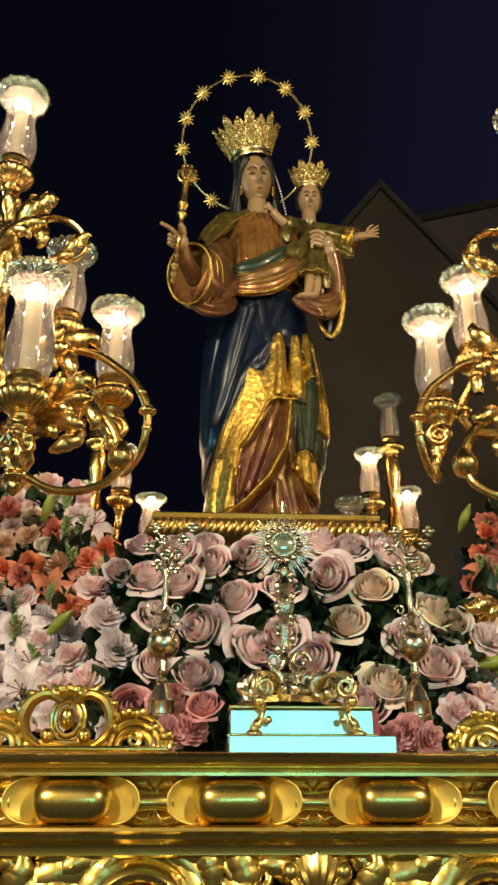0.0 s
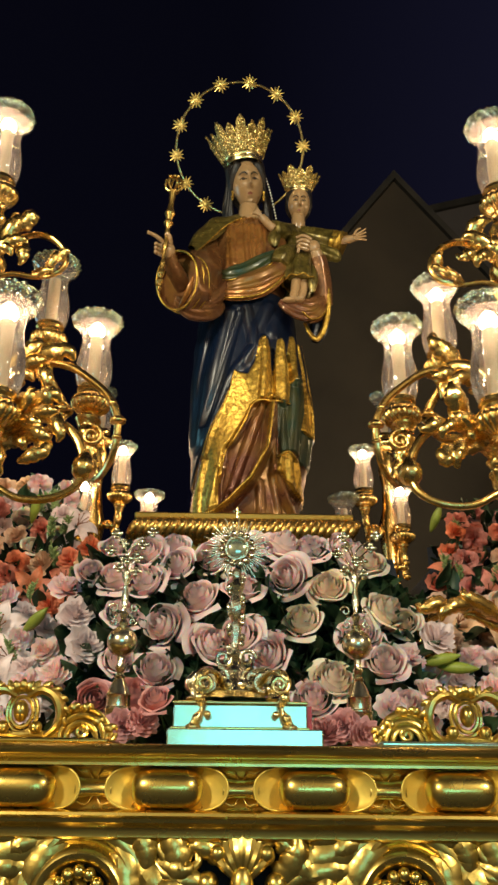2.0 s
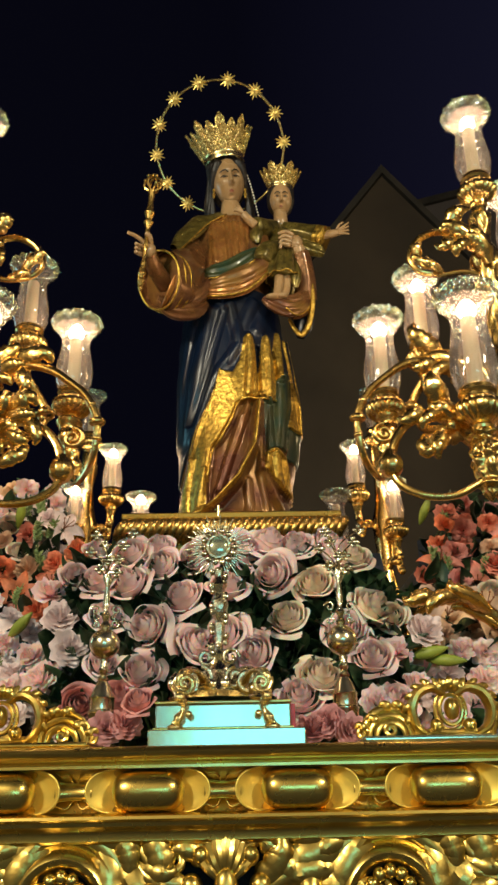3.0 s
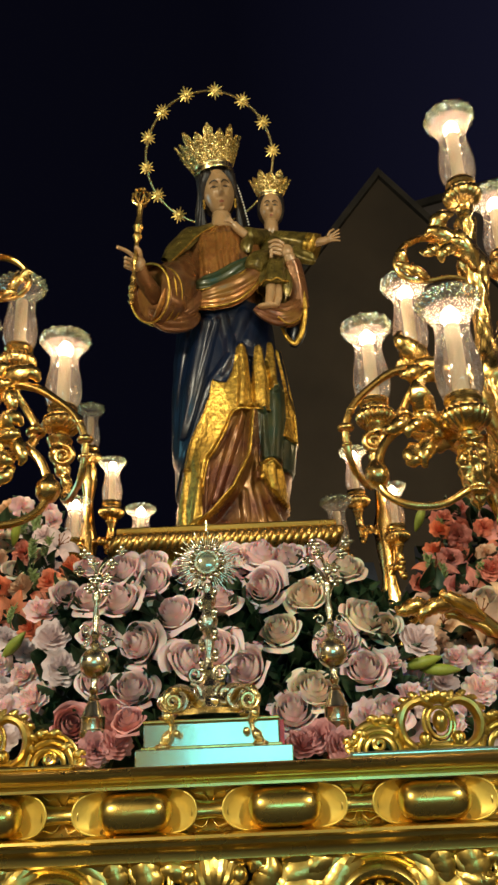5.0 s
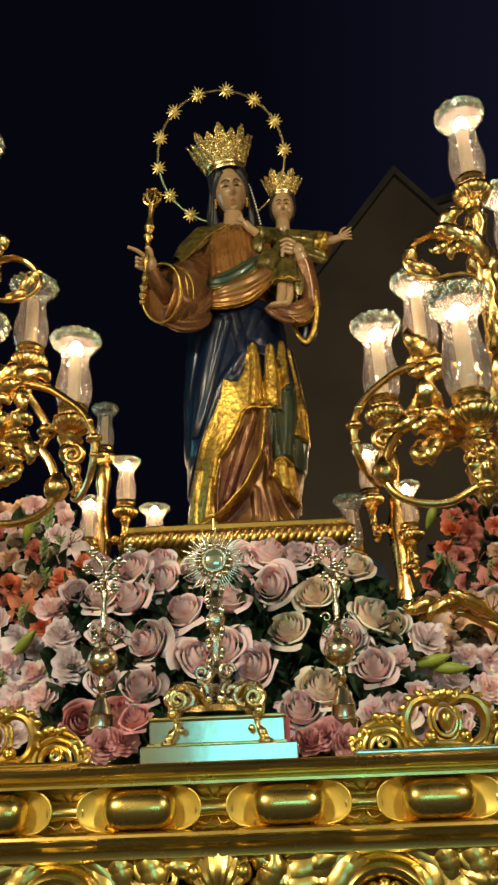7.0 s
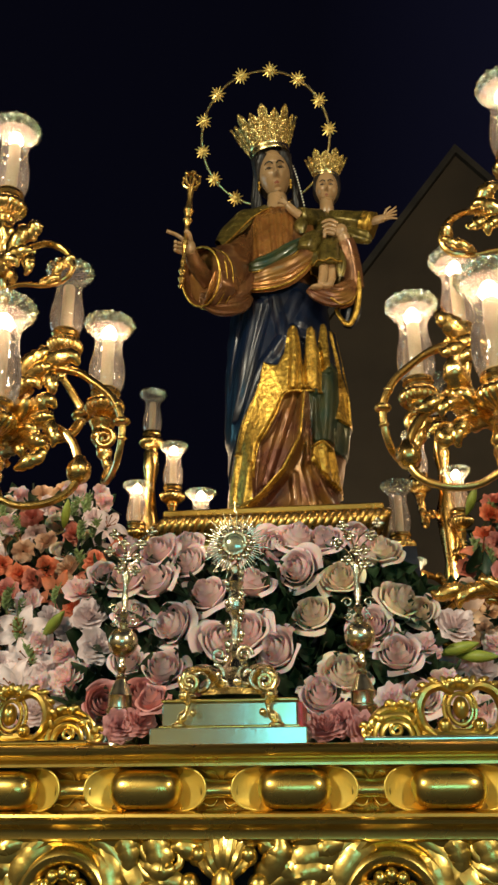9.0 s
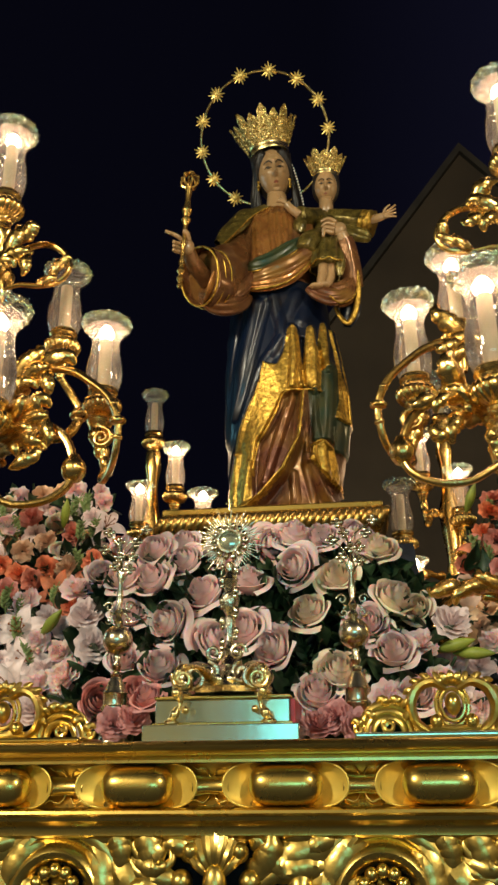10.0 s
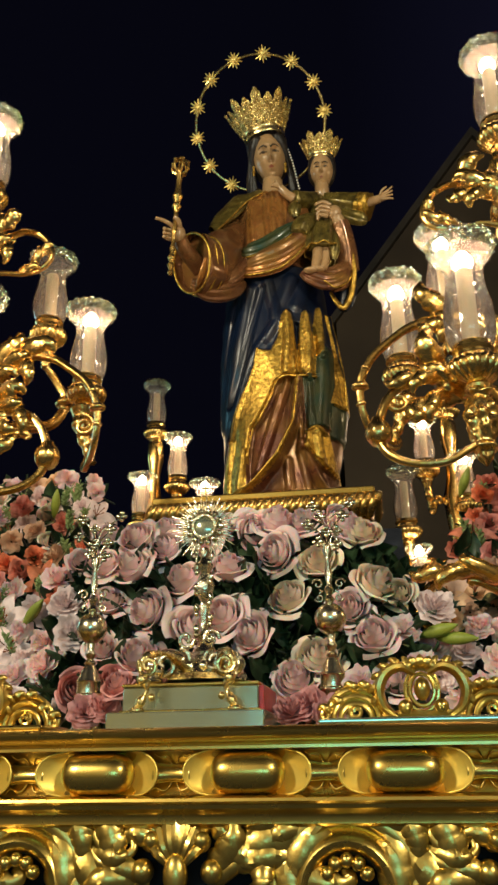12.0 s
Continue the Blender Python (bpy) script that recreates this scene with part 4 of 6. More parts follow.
# his raised arm with a wide sleeve
st.tube(spline([(CHX + 0.005, 2.515, 3.615), (CHX + 0.060, 2.515, 3.603), (CHX + 0.105, 2.51, 3.585), (CHX + 0.135, 2.505, 3.572)], 24), lambda t: 0.036 + 0.016 * t, 32, ol, lobes=7, lobe=0.06)
st.tube(spline([(CHX + 0.128, 2.507, 3.574), (CHX + 0.145, 2.503, 3.566), (CHX + 0.155, 2.50, 3.560)], 10), lambda t: 0.052 + 0.004 * t, 32, br, lobes=7, lobe=0.06)
band([(CHX + 0.05, 2.49, 3.555), (CHX + 0.095, 2.475, 3.515), (CHX + 0.135, 2.47, 3.495), (CHX + 0.155, 2.475, 3.49)], 0.030, ol, 2, 0.5)
st.tube(spline([(CHX + 0.14, 2.50, 3.585), (CHX + 0.18, 2.495, 3.585), (CHX + 0.205, 2.49, 3.588)], 12), lambda t: 0.018 - 0.004 * t, 12, sk)
st.ball((CHX + 0.207, 2.488, 3.587), (0.018, 0.010, 0.013), 12, 8, sk)
for i in range(4):
    st.tube(spline([(CHX + 0.210, 2.484, 3.579 + 0.006 * i), (CHX + 0.232, 2.478, 3.576 + 0.011 * i), (CHX + 0.250, 2.474, 3.570 + 0.017 * i)], 8), lambda t: 0.0055 * (1 - 0.4 * t), 8, sk)
st.tube(spline([(CHX + 0.205, 2.482, 3.595), (CHX + 0.215, 2.474, 3.612), (CHX + 0.230, 2.470, 3.620)], 8), lambda t: 0.0055 * (1 - 0.4 * t), 8, sk)
# his other hand on her breast
st.tube(spline([(CHX - 0.03, 2.485, 3.610), (CHX - 0.065, 2.45, 3.585), (CHX - 0.095, 2.43, 3.575)], 18), lambda t: 0.030 + 0.006 * t, 24, ol, lobes=6, lobe=0.06)
band([(CHX - 0.085, 2.43, 3.575), (CHX - 0.095, 2.425, 3.535), (CHX - 0.090, 2.425, 3.500)], 0.024, ol, 2, 0.5)
st.tube(spline([(CHX - 0.095, 2.43, 3.580), (CHX - 0.122, 2.42, 3.600), (CHX - 0.140, 2.415, 3.622)], 12), lambda t: 0.017 - 0.003 * t, 12, sk)
for i in range(3):
    st.tube(spline([(CHX - 0.140, 2.414, 3.622), (CHX - 0.150 - 0.005 * i, 2.408, 3.638 - 0.004 * i), (CHX - 0.158 - 0.008 * i, 2.408, 3.652 - 0.010 * i)], 6), 0.0058, 8, sk)
# his lap, skirt and legs
st.tube(spline([(CHX + 0.01, 2.475, 3.485), (CHX - 0.030, 2.425, 3.462), (CHX - 0.065, 2.39, 3.428), (CHX - 0.078, 2.385, 3.395)], 24), lambda t: 0.046 - 0.012 * t, 28, ol, lobes=6, lobe=0.06)
st.tube(spline([(CHX + 0.02, 2.48, 3.46), (CHX + 0.005, 2.43, 3.43), (CHX - 0.005, 2.41, 3.38), (CHX - 0.006, 2.408, 3.335)], 30), lambda t: 0.044 + 0.016 * t, 48, ol, lobes=8, lobe=0.10)
st.tube([(CHX - 0.006 + 0.060 * math.cos(a * 0.1309), 2.408 + 0.060 * math.sin(a * 0.1309), 3.335 + 0.005 * math.sin(a * 1.05)) for a in range(49)], 0.0032, 7, br)
band([(CHX + 0.03, 2.39, 3.40), (CHX + 0.038, 2.385, 3.345), (CHX + 0.036, 2.385, 3.285)], 0.020, ol, 2, 0.6)
for dx, y2, zf in ((-0.022, 2.375, 3.245), (0.004, 2.39, 3.255)):
    st.tube(spline([(CHX + dx + 0.006, 2.40, 3.36), (CHX + dx, y2 + 0.01, 3.30), (CHX + dx - 0.010, y2, zf)], 14), lambda t: 0.020 - 0.006 * t, 12, sk)
    st.ball((CHX + dx - 0.024, y2 - 0.012, zf - 0.008), (0.024, 0.018, 0.010), 12, 8, sk)
# her left hand and the mantle round the child
st.tube(spline([(0.418, 2.42, 3.39), (0.412, 2.405, 3.425), (0.400, 2.392, 3.458)], 14), lambda t: 0.027 - 0.004 * t, 14, sk)
st.tube(spline([(0.428, 2.46, 3.28), (0.426, 2.435, 3.35), (0.416, 2.412, 3.415), (0.408, 2.400, 3.440)], 24), lambda t: 0.038 - 0.009 * t, 24, sl, lobes=6, lobe=0.06)
st.ball((0.392, 2.384, 3.472), (0.028, 0.018, 0.028), 14, 10, sk)
for i in range(4):
    st.tube(spline([(0.386 - 0.004 * i, 2.372, 3.492 - 0.014 * i), (0.360 - 0.005 * i, 2.362, 3.503 - 0.017 * i), (0.332 + 0.002 * i, 2.366, 3.496 - 0.021 * i)], 10), lambda t: 0.0085 * (1 - 0.35 * t), 9, sk)
band([(0.385, 2.50, 3.56), (0.418, 2.475, 3.43), (0.426, 2.455, 3.32), (0.408, 2.45, 3.24), (0.370, 2.43, 3.195)], 0.038, sl, 3, 0.55, 1.2)
band([(0.425, 2.44, 3.30), (0.405, 2.415, 3.235), (0.360, 2.395, 3.208), (0.310, 2.385, 3.222), (0.275, 2.385, 3.245)], 0.032, tu, 3, 0.6, 0.3)
band([(0.44, 2.45, 3.36), (0.425, 2.43, 3.29), (0.385, 2.41, 3.25), (0.345, 2.40, 3.255)], 0.026, sl, 2, 0.6, 2.0)
st.tube(spline([(0.412, 2.43, 3.455), (0.442, 2.425, 3.34), (0.448, 2.43, 3.26), (0.434, 2.44, 3.18), (0.410, 2.45, 3.138), (0.386, 2.45, 3.155), (0.365, 2.45, 3.20)], 50), lambda t: 0.0045 + 0.0045 * math.sin(math.pi * t), 10, br, flat=1.4)
st.tube(spline([(0.350, 2.365, 3.195), (0.385, 2.385, 3.178), (0.425, 2.42, 3.215), (0.445, 2.43, 3.26)], 30), 0.0036, 7, br)
band([(0.400, 2.49, 3.30), (0.418, 2.475, 3.21), (0.404, 2.47, 3.135)], 0.036, bl, 2, 0.5)


# gilt borders that follow the cloth
def on_cloth(x, z, out=0.004):
    half, mid = ramp(z, HALF), ramp(z, MID)
    a = -math.acos(max(-1, min(1, (x - mid) / half)))
    return Vector(robe_fn(a / (2 * math.pi) % 1, (z - Z0) / (Z1 - Z0))) + Vector((0, -out, 0))


for pts, r in (([(0.128, 2.962), (0.099, 2.874), (0.052, 2.768), (0.025, 2.682), (0.012, 2.607), (-0.008, 2.50)], 0.0034),
               ([(0.306, 2.868), (0.268, 2.858), (0.244, 2.857), (0.208, 2.855), (0.180, 2.838), (0.161, 2.788), (0.124, 2.722), (0.097, 2.69), (0.084, 2.60)], 0.0042),
               ([(0.345, 3.14), (0.367, 2.985), (0.380, 2.88), (0.384, 2.79)], 0.0042),
               ([(0.270, 2.676), (0.300, 2.693), (0.336, 2.68)], 0.0060)):
    st.tube(spline([on_cloth(x, z) for x, z in pts], 60), r, 8, br)
statue = mesh_ob("statue", st, S_MATS)
tagged(statue, "painted wooden statue with a blue and gilded mantle on the pedestal", "statue")


# ---- crowns, halo, sceptre ----
def crown(at, r, h, tilt, n, label, lean):
    c = thing("crown", at, label, "crown")
    m = pose(*at, tilt, lean, 0)
    flare = 0.44

    def place(geo):
        return geo.moved(m)
    part("band", place(Geo().lathe([(r * 0.94, -0.05 * h), (r, -0.06 * h), (r * 1.03, -0.01 * h), (r * 1.00, 0.05 * h), (r * 1.02, 0.12 * h), (r * 1.06, 0.15 * h), (r * 1.02, 0.18 * h), (r * 0.96, 0.12 * h), (r * 0.94, -0.05 * h)], n=40)), GOLD_PALE, c)
    for i in range(n):
        a = 2 * math.pi * i / n
        tall = 1.0 if i % 2 == 0 else 0.86
        f = Geo()

        def at_(x, z):
            k = r * 1.03 + flare * (z - 0.15 * h)
            return Vector((k * math.cos(a + x / r), k * math.sin(a + x / r), z))
        w = r * 2.6 / n
        hh = h * tall
        f.tube([at_(0, 0.13 * h), at_(0, 0.6 * hh), at_(0, hh * 0.92)], lambda t: 0.055 * r * (1 - 0.3 * t), 6)
        for s in (-1, 1):
            f.tube([at_(s * w * 0.55 * math.sin(t * 0.35) * 0.9, 0.30 * h + (0.30 * hh) * t / 8) for t in range(9)], 0.045 * r, 6)
            f.tube([at_(s * w * (0.15 + 0.26 * math.sin(t * 0.7)), 0.62 * hh + 0.12 * hh * math.cos(t * 0.7)) for t in range(8)], 0.040 * r, 6)
            f.ball(at_(s * w * 0.42, 0.68 * hh), 0.075 * r, 8, 6)
            f.ball(at_(s * w * 0.25, 0.82 * hh), 0.065 * r, 8, 6)
            f.ball(at_(s * w * 0.5, 0.46 * hh), 0.06 * r, 8, 6)
        wide = math.pi * r * 1.05 / n

        def plate(u, v):
            z = 0.13 * h + (hh - 0.15 * h) * v
            w_ = wide * (1 + 0.35 * math.sin(3.2 * v)) * (1 - v ** 5 * 0.85) * (0.86 + 0.14 * math.cos(v * 22))
            p = at_((2 * u - 1) * w_, z)
            return p + Vector((math.cos(a), math.sin(a), 0)) * 0.03 * r * math.sin(v * 15) * math.cos(5 * (2 * u - 1))
        f.grid(plate, 6, 14)
        f.ball(at_(0, 0.72 * hh), 0.10 * r, 8, 6)
        f.ball(at_(0, 0.95 * hh), 0.085 * r, 8, 6)
        f.ball(at_(0, 0.48 * hh), 0.085 * r, 8, 6)
        part("fleuron", place(f), FILIGREE, c)


crown((0.143, 2.545, 3.960), 0.076, 0.146, 10, 16, "tall pierced gilt crown with flaring fleurons on the statue's head", -9)
crown((CHX + 0.003, 2.505, 3.797), 0.047, 0.084, 8, 12, "small pierced gilt crown on the child figure's head", 2)

HC, HR, LEAN_BACK = Vector((0.126, 2.536, 4.033)), 0.251, 34
halo = thing("halo", tuple(HC), "gilt ring halo set with spiky stars behind the crown", "halo")


def on_halo(deg, r=HR):
    a = radians(deg)
    tilt = radians(LEAN_BACK)
    v = r * math.cos(a)
    return HC + Vector((r * math.sin(a), -v * math.sin(tilt), v * math.cos(tilt)))


part("ring", Geo().tube([on_halo(-172 + 344 * i / 90) for i in range(91)], 0.0052, 8), GOLD_PALE, halo)
for k in range(-6, 5):
    c = on_halo(8 + k * 26)
    s = Geo()
    tilt = Matrix.Rotation(radians(LEAN_BACK), 3, "X")
    s.ball(c, (0.013, 0.010, 0.013), 12, 8, rot=tilt)
    star = part("star", s, GOLD_STAR, halo)
    for i in range(12):
        a = math.pi * i / 6 + 0.3 * k
        r = 0.033 if i % 2 == 0 else 0.027
        d = tilt @ Vector((math.sin(a), -0.18 if i % 2 else -0.05, math.cos(a)))
        part("spike", Geo().tube([c + d * 0.008, c + d * 0.016, c + d * r], lambda t: 0.0068 * (1 - 0.80 * t), 5), GOLD_STAR, star)

sc0, sc1 = Vector((-0.119, 2.165, 3.140)), Vector((-0.084, 2.140, 3.560))
sceptre = thing("sceptre", tuple(sc0), "slender gilt sceptre with an openwork crown head", "sceptre")
ax = (sc1 - sc0).normalized()
part("staff", Geo().lathe([(0.0, 0), (0.006, 0.004), (0.009, 0.012), (0.005, 0.020), (0.012, 0.036), (0.006, 0.048), (0.013, 0.064), (0.006, 0.08), (0.010, 0.095), (0.006, 0.11), (0.006, 0.15), (0.010, 0.165), (0.006, 0.18), (0.008, 0.22), (0.006, 0.228), (0.016, 0.25), (0.009, 0.262), (0.017, 0.285), (0.011, 0.30), (0.008, 0.33), (0.012, 0.37), (0.008, 0.375), (0.0, 0.38)], tuple(sc0), 14, axis=ax), ROPE, sceptre)
hd = Geo()
for i in range(6):
    a = math.pi * 2 * i / 6
    d = Vector((math.cos(a), math.sin(a), 0))
    hd.tube(spline([sc0 + ax * 0.365, sc0 + ax * 0.385 + d * 0.026, sc0 + ax * 0.415 + d * 0.022, sc0 + ax * 0.425], 12), 0.0042, 6)
    hd.ball(sc0 + ax * 0.412 + d * 0.026, 0.006, 8, 6)
hd.ball(sc0 + ax * 0.43, 0.008, 8, 6)
part("head", hd, ROPE, sceptre)

# ---- monstrance ----
MX, MY, MZ = 0.142, 1.500, 2.132
mo = thing("monstrance", (MX, MY, 1.832), "silver-gilt sunburst monstrance on a scrolled foot", "monstrance")
part("glass_disc", Geo().lathe([(0.0, -0.008), (0.014, -0.008), (0.0175, -0.006), (0.0175, 0.004), (0.0, 0.004)], (MX, MY, MZ), 28, axis=(0, 1, 0)), MARBLE, mo, "pale round window")
part("bezel", Geo().lathe([(0.017, 0.006), (0.017, -0.008), (0.0195, -0.012), (0.0235, -0.012), (0.026, -0.008), (0.026, 0.006)], (MX, MY, MZ), 30, axis=(0, 1, 0), wave=lambda a, z: 1 + 0.02 * math.cos(15 * a)), SILVER, mo)
cl = Geo()
for i in range(14):
    a = 2 * math.pi * i / 14
    cl.ball((MX + 0.031 * math.cos(a), MY - 0.004, MZ + 0.031 * math.sin(a)), (0.0065, 0.006, 0.0065), 8, 6)
part("cloud_ring", cl, SILVER, mo)
for i in range(60):
    a = 2 * math.pi * (i + 0.5) / 60
    if abs(a - 1.5 * math.pi) < 0.22:
        continue
    r1 = (0.062, 0.052, 0.070, 0.054)[i % 4]
    d = Vector((math.cos(a), 0, math.sin(a)))
    c = Vector((MX, MY, MZ))
    part("ray", Geo().tube([c + d * 0.030, c + d * (r1 - 0.008), c + d * r1], lambda t: 0.0016 * (1.0 if t < 0.7 else 0.1), 4), SILVER, mo)
cr = Geo()
cr.tube([(MX, MY, MZ + 0.064), (MX, MY, MZ + 0.086)], 0.0024, 6)
cr.tube([(MX - 0.008, MY, MZ + 0.078), (MX + 0.008, MY, MZ + 0.078)], 0.0024, 6)
part("cross", cr, GOLD_PALE, mo)
part("stem", Geo().lathe([(0.006, -0.040), (0.010, -0.050), (0.007, -0.060), (0.016, -0.075), (0.009, -0.090), (0.012, -0.100), (0.018, -0.112), (0.014, -0.128), (0.007, -0.142), (0.011, -0.155), (0.008, -0.17), (0.007, -0.195), (0.014, -0.205), (0.010, -0.215), (0.024, -0.235), (0.030, -0.250), (0.0, -0.26)], (MX, MY, MZ), 18, wave=lambda a, z: 1 + 0.06 * math.cos(6 * a)), SILVER, mo)
for i in range(9):
    z, s = MZ - 0.06 - 0.019 * i, (-1) ** i
    fo = Geo()
    fo.ball((MX + s * 0.013, MY - 0.010, z), (0.006, 0.006, 0.009), 8, 6)
    fo.ball((MX - s * 0.012, MY - 0.014, z + 0.008), (0.005, 0.005, 0.006), 8, 6)
    part("chased_leaf", fo, SILVER, mo)
part("foot", Geo().lathe([(0.030, -0.235), (0.046, -0.245), (0.062, -0.262), (0.072, -0.275), (0.070, -0.285), (0.0, -0.286)], (MX, MY, MZ), 32, wave=lambda a, z: 1 + 0.08 * math.cos(8 * a)), SILVER, mo)
for s in (-1, 1):
    f = Geo()
    f.tube(spline([(MX + 0.012 + s * 0.030, MY - 0.06, 1.862), (MX + 0.012 + s * 0.046, MY - 0.130, 1.880), (MX + 0.012 + s * 0.068, MY - 0.175, 1.872), (MX + 0.012 + s * 0.074, MY - 0.184, 1.845), (MX + 0.012 + s * 0.064, MY - 0.186, 1.822), (MX + 0.012 + s * 0.072, MY - 0.188, 1.803), (MX + 0.012 + s * 0.082, MY - 0.190, 1.792)], 44), lambda t: 0.0058 + 0.0022 * math.sin(24 * t), 9)
    f.tube(curl((MX + 0.012 + s * 0.062, MY - 0.188, 1.856), 0.017, 0.5 if s > 0 else 2.6, -s * 1.4, n=34), 0.0036, 7)
    f.ball((MX + 0.012 + s * 0.078, MY - 0.190, 1.7885), (0.013, 0.010, 0.0055), 12, 7)
    f.ball((MX + 0.012 + s * 0.070, MY - 0.194, 1.834), 0.0085, 12, 8)
    f.ball((MX + 0.012 + s * 0.056, MY - 0.186, 1.808), 0.0060, 10, 7)
    part("claw_foot", f, GOLD_PALE, mo, "gilded scrolled claw foot")
    f = Geo()
    f.tube(curl((MX + s * 0.052, MY - 0.075, 1.872), 0.024, 0.6 if s > 0 else 2.5, -s * 1.3, n=34), 0.0055, 7)
    f.tube(spline([(MX + s * 0.03, MY - 0.03, 1.885), (MX + s * 0.06, MY - 0.07, 1.890), (MX + s * 0.078, MY - 0.08, 1.868), (MX + s * 0.070, MY - 0.085, 1.844)], 16), lambda t: 0.008 + 0.003 * math.sin(12 * t), 8)
    f.ball((MX + s * 0.070, MY - 0.086, 1.841), (0.016, 0.012, 0.006), 10, 6)
    f.ball((MX + s * 0.062, MY - 0.082, 1.858), 0.011, 10, 7)
    part("scroll_foot", f, SILVER, mo)
    f = Geo()
    f.tube(curl((MX + s * 0.030, MY - 0.060, 1.878), 0.020, 1.57, s * 1.3, n=30), 0.0045, 7)
    f.tube(curl((MX + s * 0.022, MY - 0.05, 1.915), 0.016, 0.0, s * 1.2, n=30), 0.0038, 7)
    f.ball((MX + s * 0.012, MY - 0.062, 1.868), 0.010, 8, 6)
    part("scroll", f, SILVER, mo)


# ---- silver standards at either side ----
def standard(x, y, label):
    o = thing("silver_standard", (x, y, 1.758), label, "ornament", "silver standards beside the monstrance")
    part("bell_base", Geo().lathe([(0.031, 1.758), (0.031, 1.770), (0.0265, 1.776), (0.0255, 1.792), (0.0275, 1.795), (0.0275, 1.799), (0.0250, 1.802), (0.0240, 1.822), (0.0258, 1.825), (0.0258, 1.829), (0.0230, 1.832), (0.0222, 1.850), (0.0236, 1.853), (0.0205, 1.858), (0.0150, 1.872), (0.008, 1.884)], (x, y, 0), 28), SILVER_PLAIN, o)
    part("spindle", Geo().lathe([(0.007, 1.878), (0.011, 1.886), (0.006, 1.893), (0.010, 1.902), (0.006, 1.91), (0.008, 1.925), (0.004, 1.93)], (x, y, 0), 16), SILVER, o)
    part("ball", Geo().ball((x, y, 1.950), 0.0285, 24, 16), SILVER_PLAIN, o, "polished silver ball")
    part("shaft", Geo().lathe([(0.006, 1.976), (0.010, 1.984), (0.005, 1.992), (0.009, 2.003), (0.004, 2.012), (0.007, 2.03), (0.004, 2.06), (0.009, 2.075), (0.004, 2.09), (0.0, 2.10)], (x, y, 0), 14), SILVER, o)
    for s in (-1, 1):
        w = Geo()
        w.tube(curl((x + s * 0.020, y, 2.013), 0.010, 1.57 - s * 1.4, s * 1.1, n=24), 0.0018, 6)
        w.tube(curl((x + s * 0.018, y, 1.988), 0.008, -1.57 + s * 1.4, -s * 1.1, n=24), 0.0018, 6)
        w.tube(spline([(x + s * 0.018, y, 2.004), (x + s * 0.012, y, 2.000), (x + s * 0.018, y, 1.996)], 8), 0.0018, 6)
        part("wire_scroll", w, SILVER, o)
    for i in range(9):
        a = 2.4 * i
        tip = Vector((x + (0.018 + 0.004 * i) * math.cos(a), y + 0.02 * math.sin(a), 2.085 + 0.010 * i))
        f = Geo()
        f.tube(spline([(x, y, 2.05 + 0.008 * i), (x + 0.012 * math.cos(a), y + 0.010 * math.sin(a), 2.075 + 0.008 * i), tip], 8), 0.0016, 5)
        for q in range(4):
            b = 1.57 * q
            f.ball(tip + Vector((0.007 * math.cos(b), -0.003, 0.007 * math.sin(b))), (0.0055, 0.003, 0.0045), 7, 5)
        f.ball(tip, 0.004, 7, 5)
        part("wire_flower", f, SILVER, o)


standard(0.372, 1.50, "silver standard with a polished ball and wire flowers")
standard(-0.072, 1.50, "silver standard with a ball, a slim bell base and wire flowers")

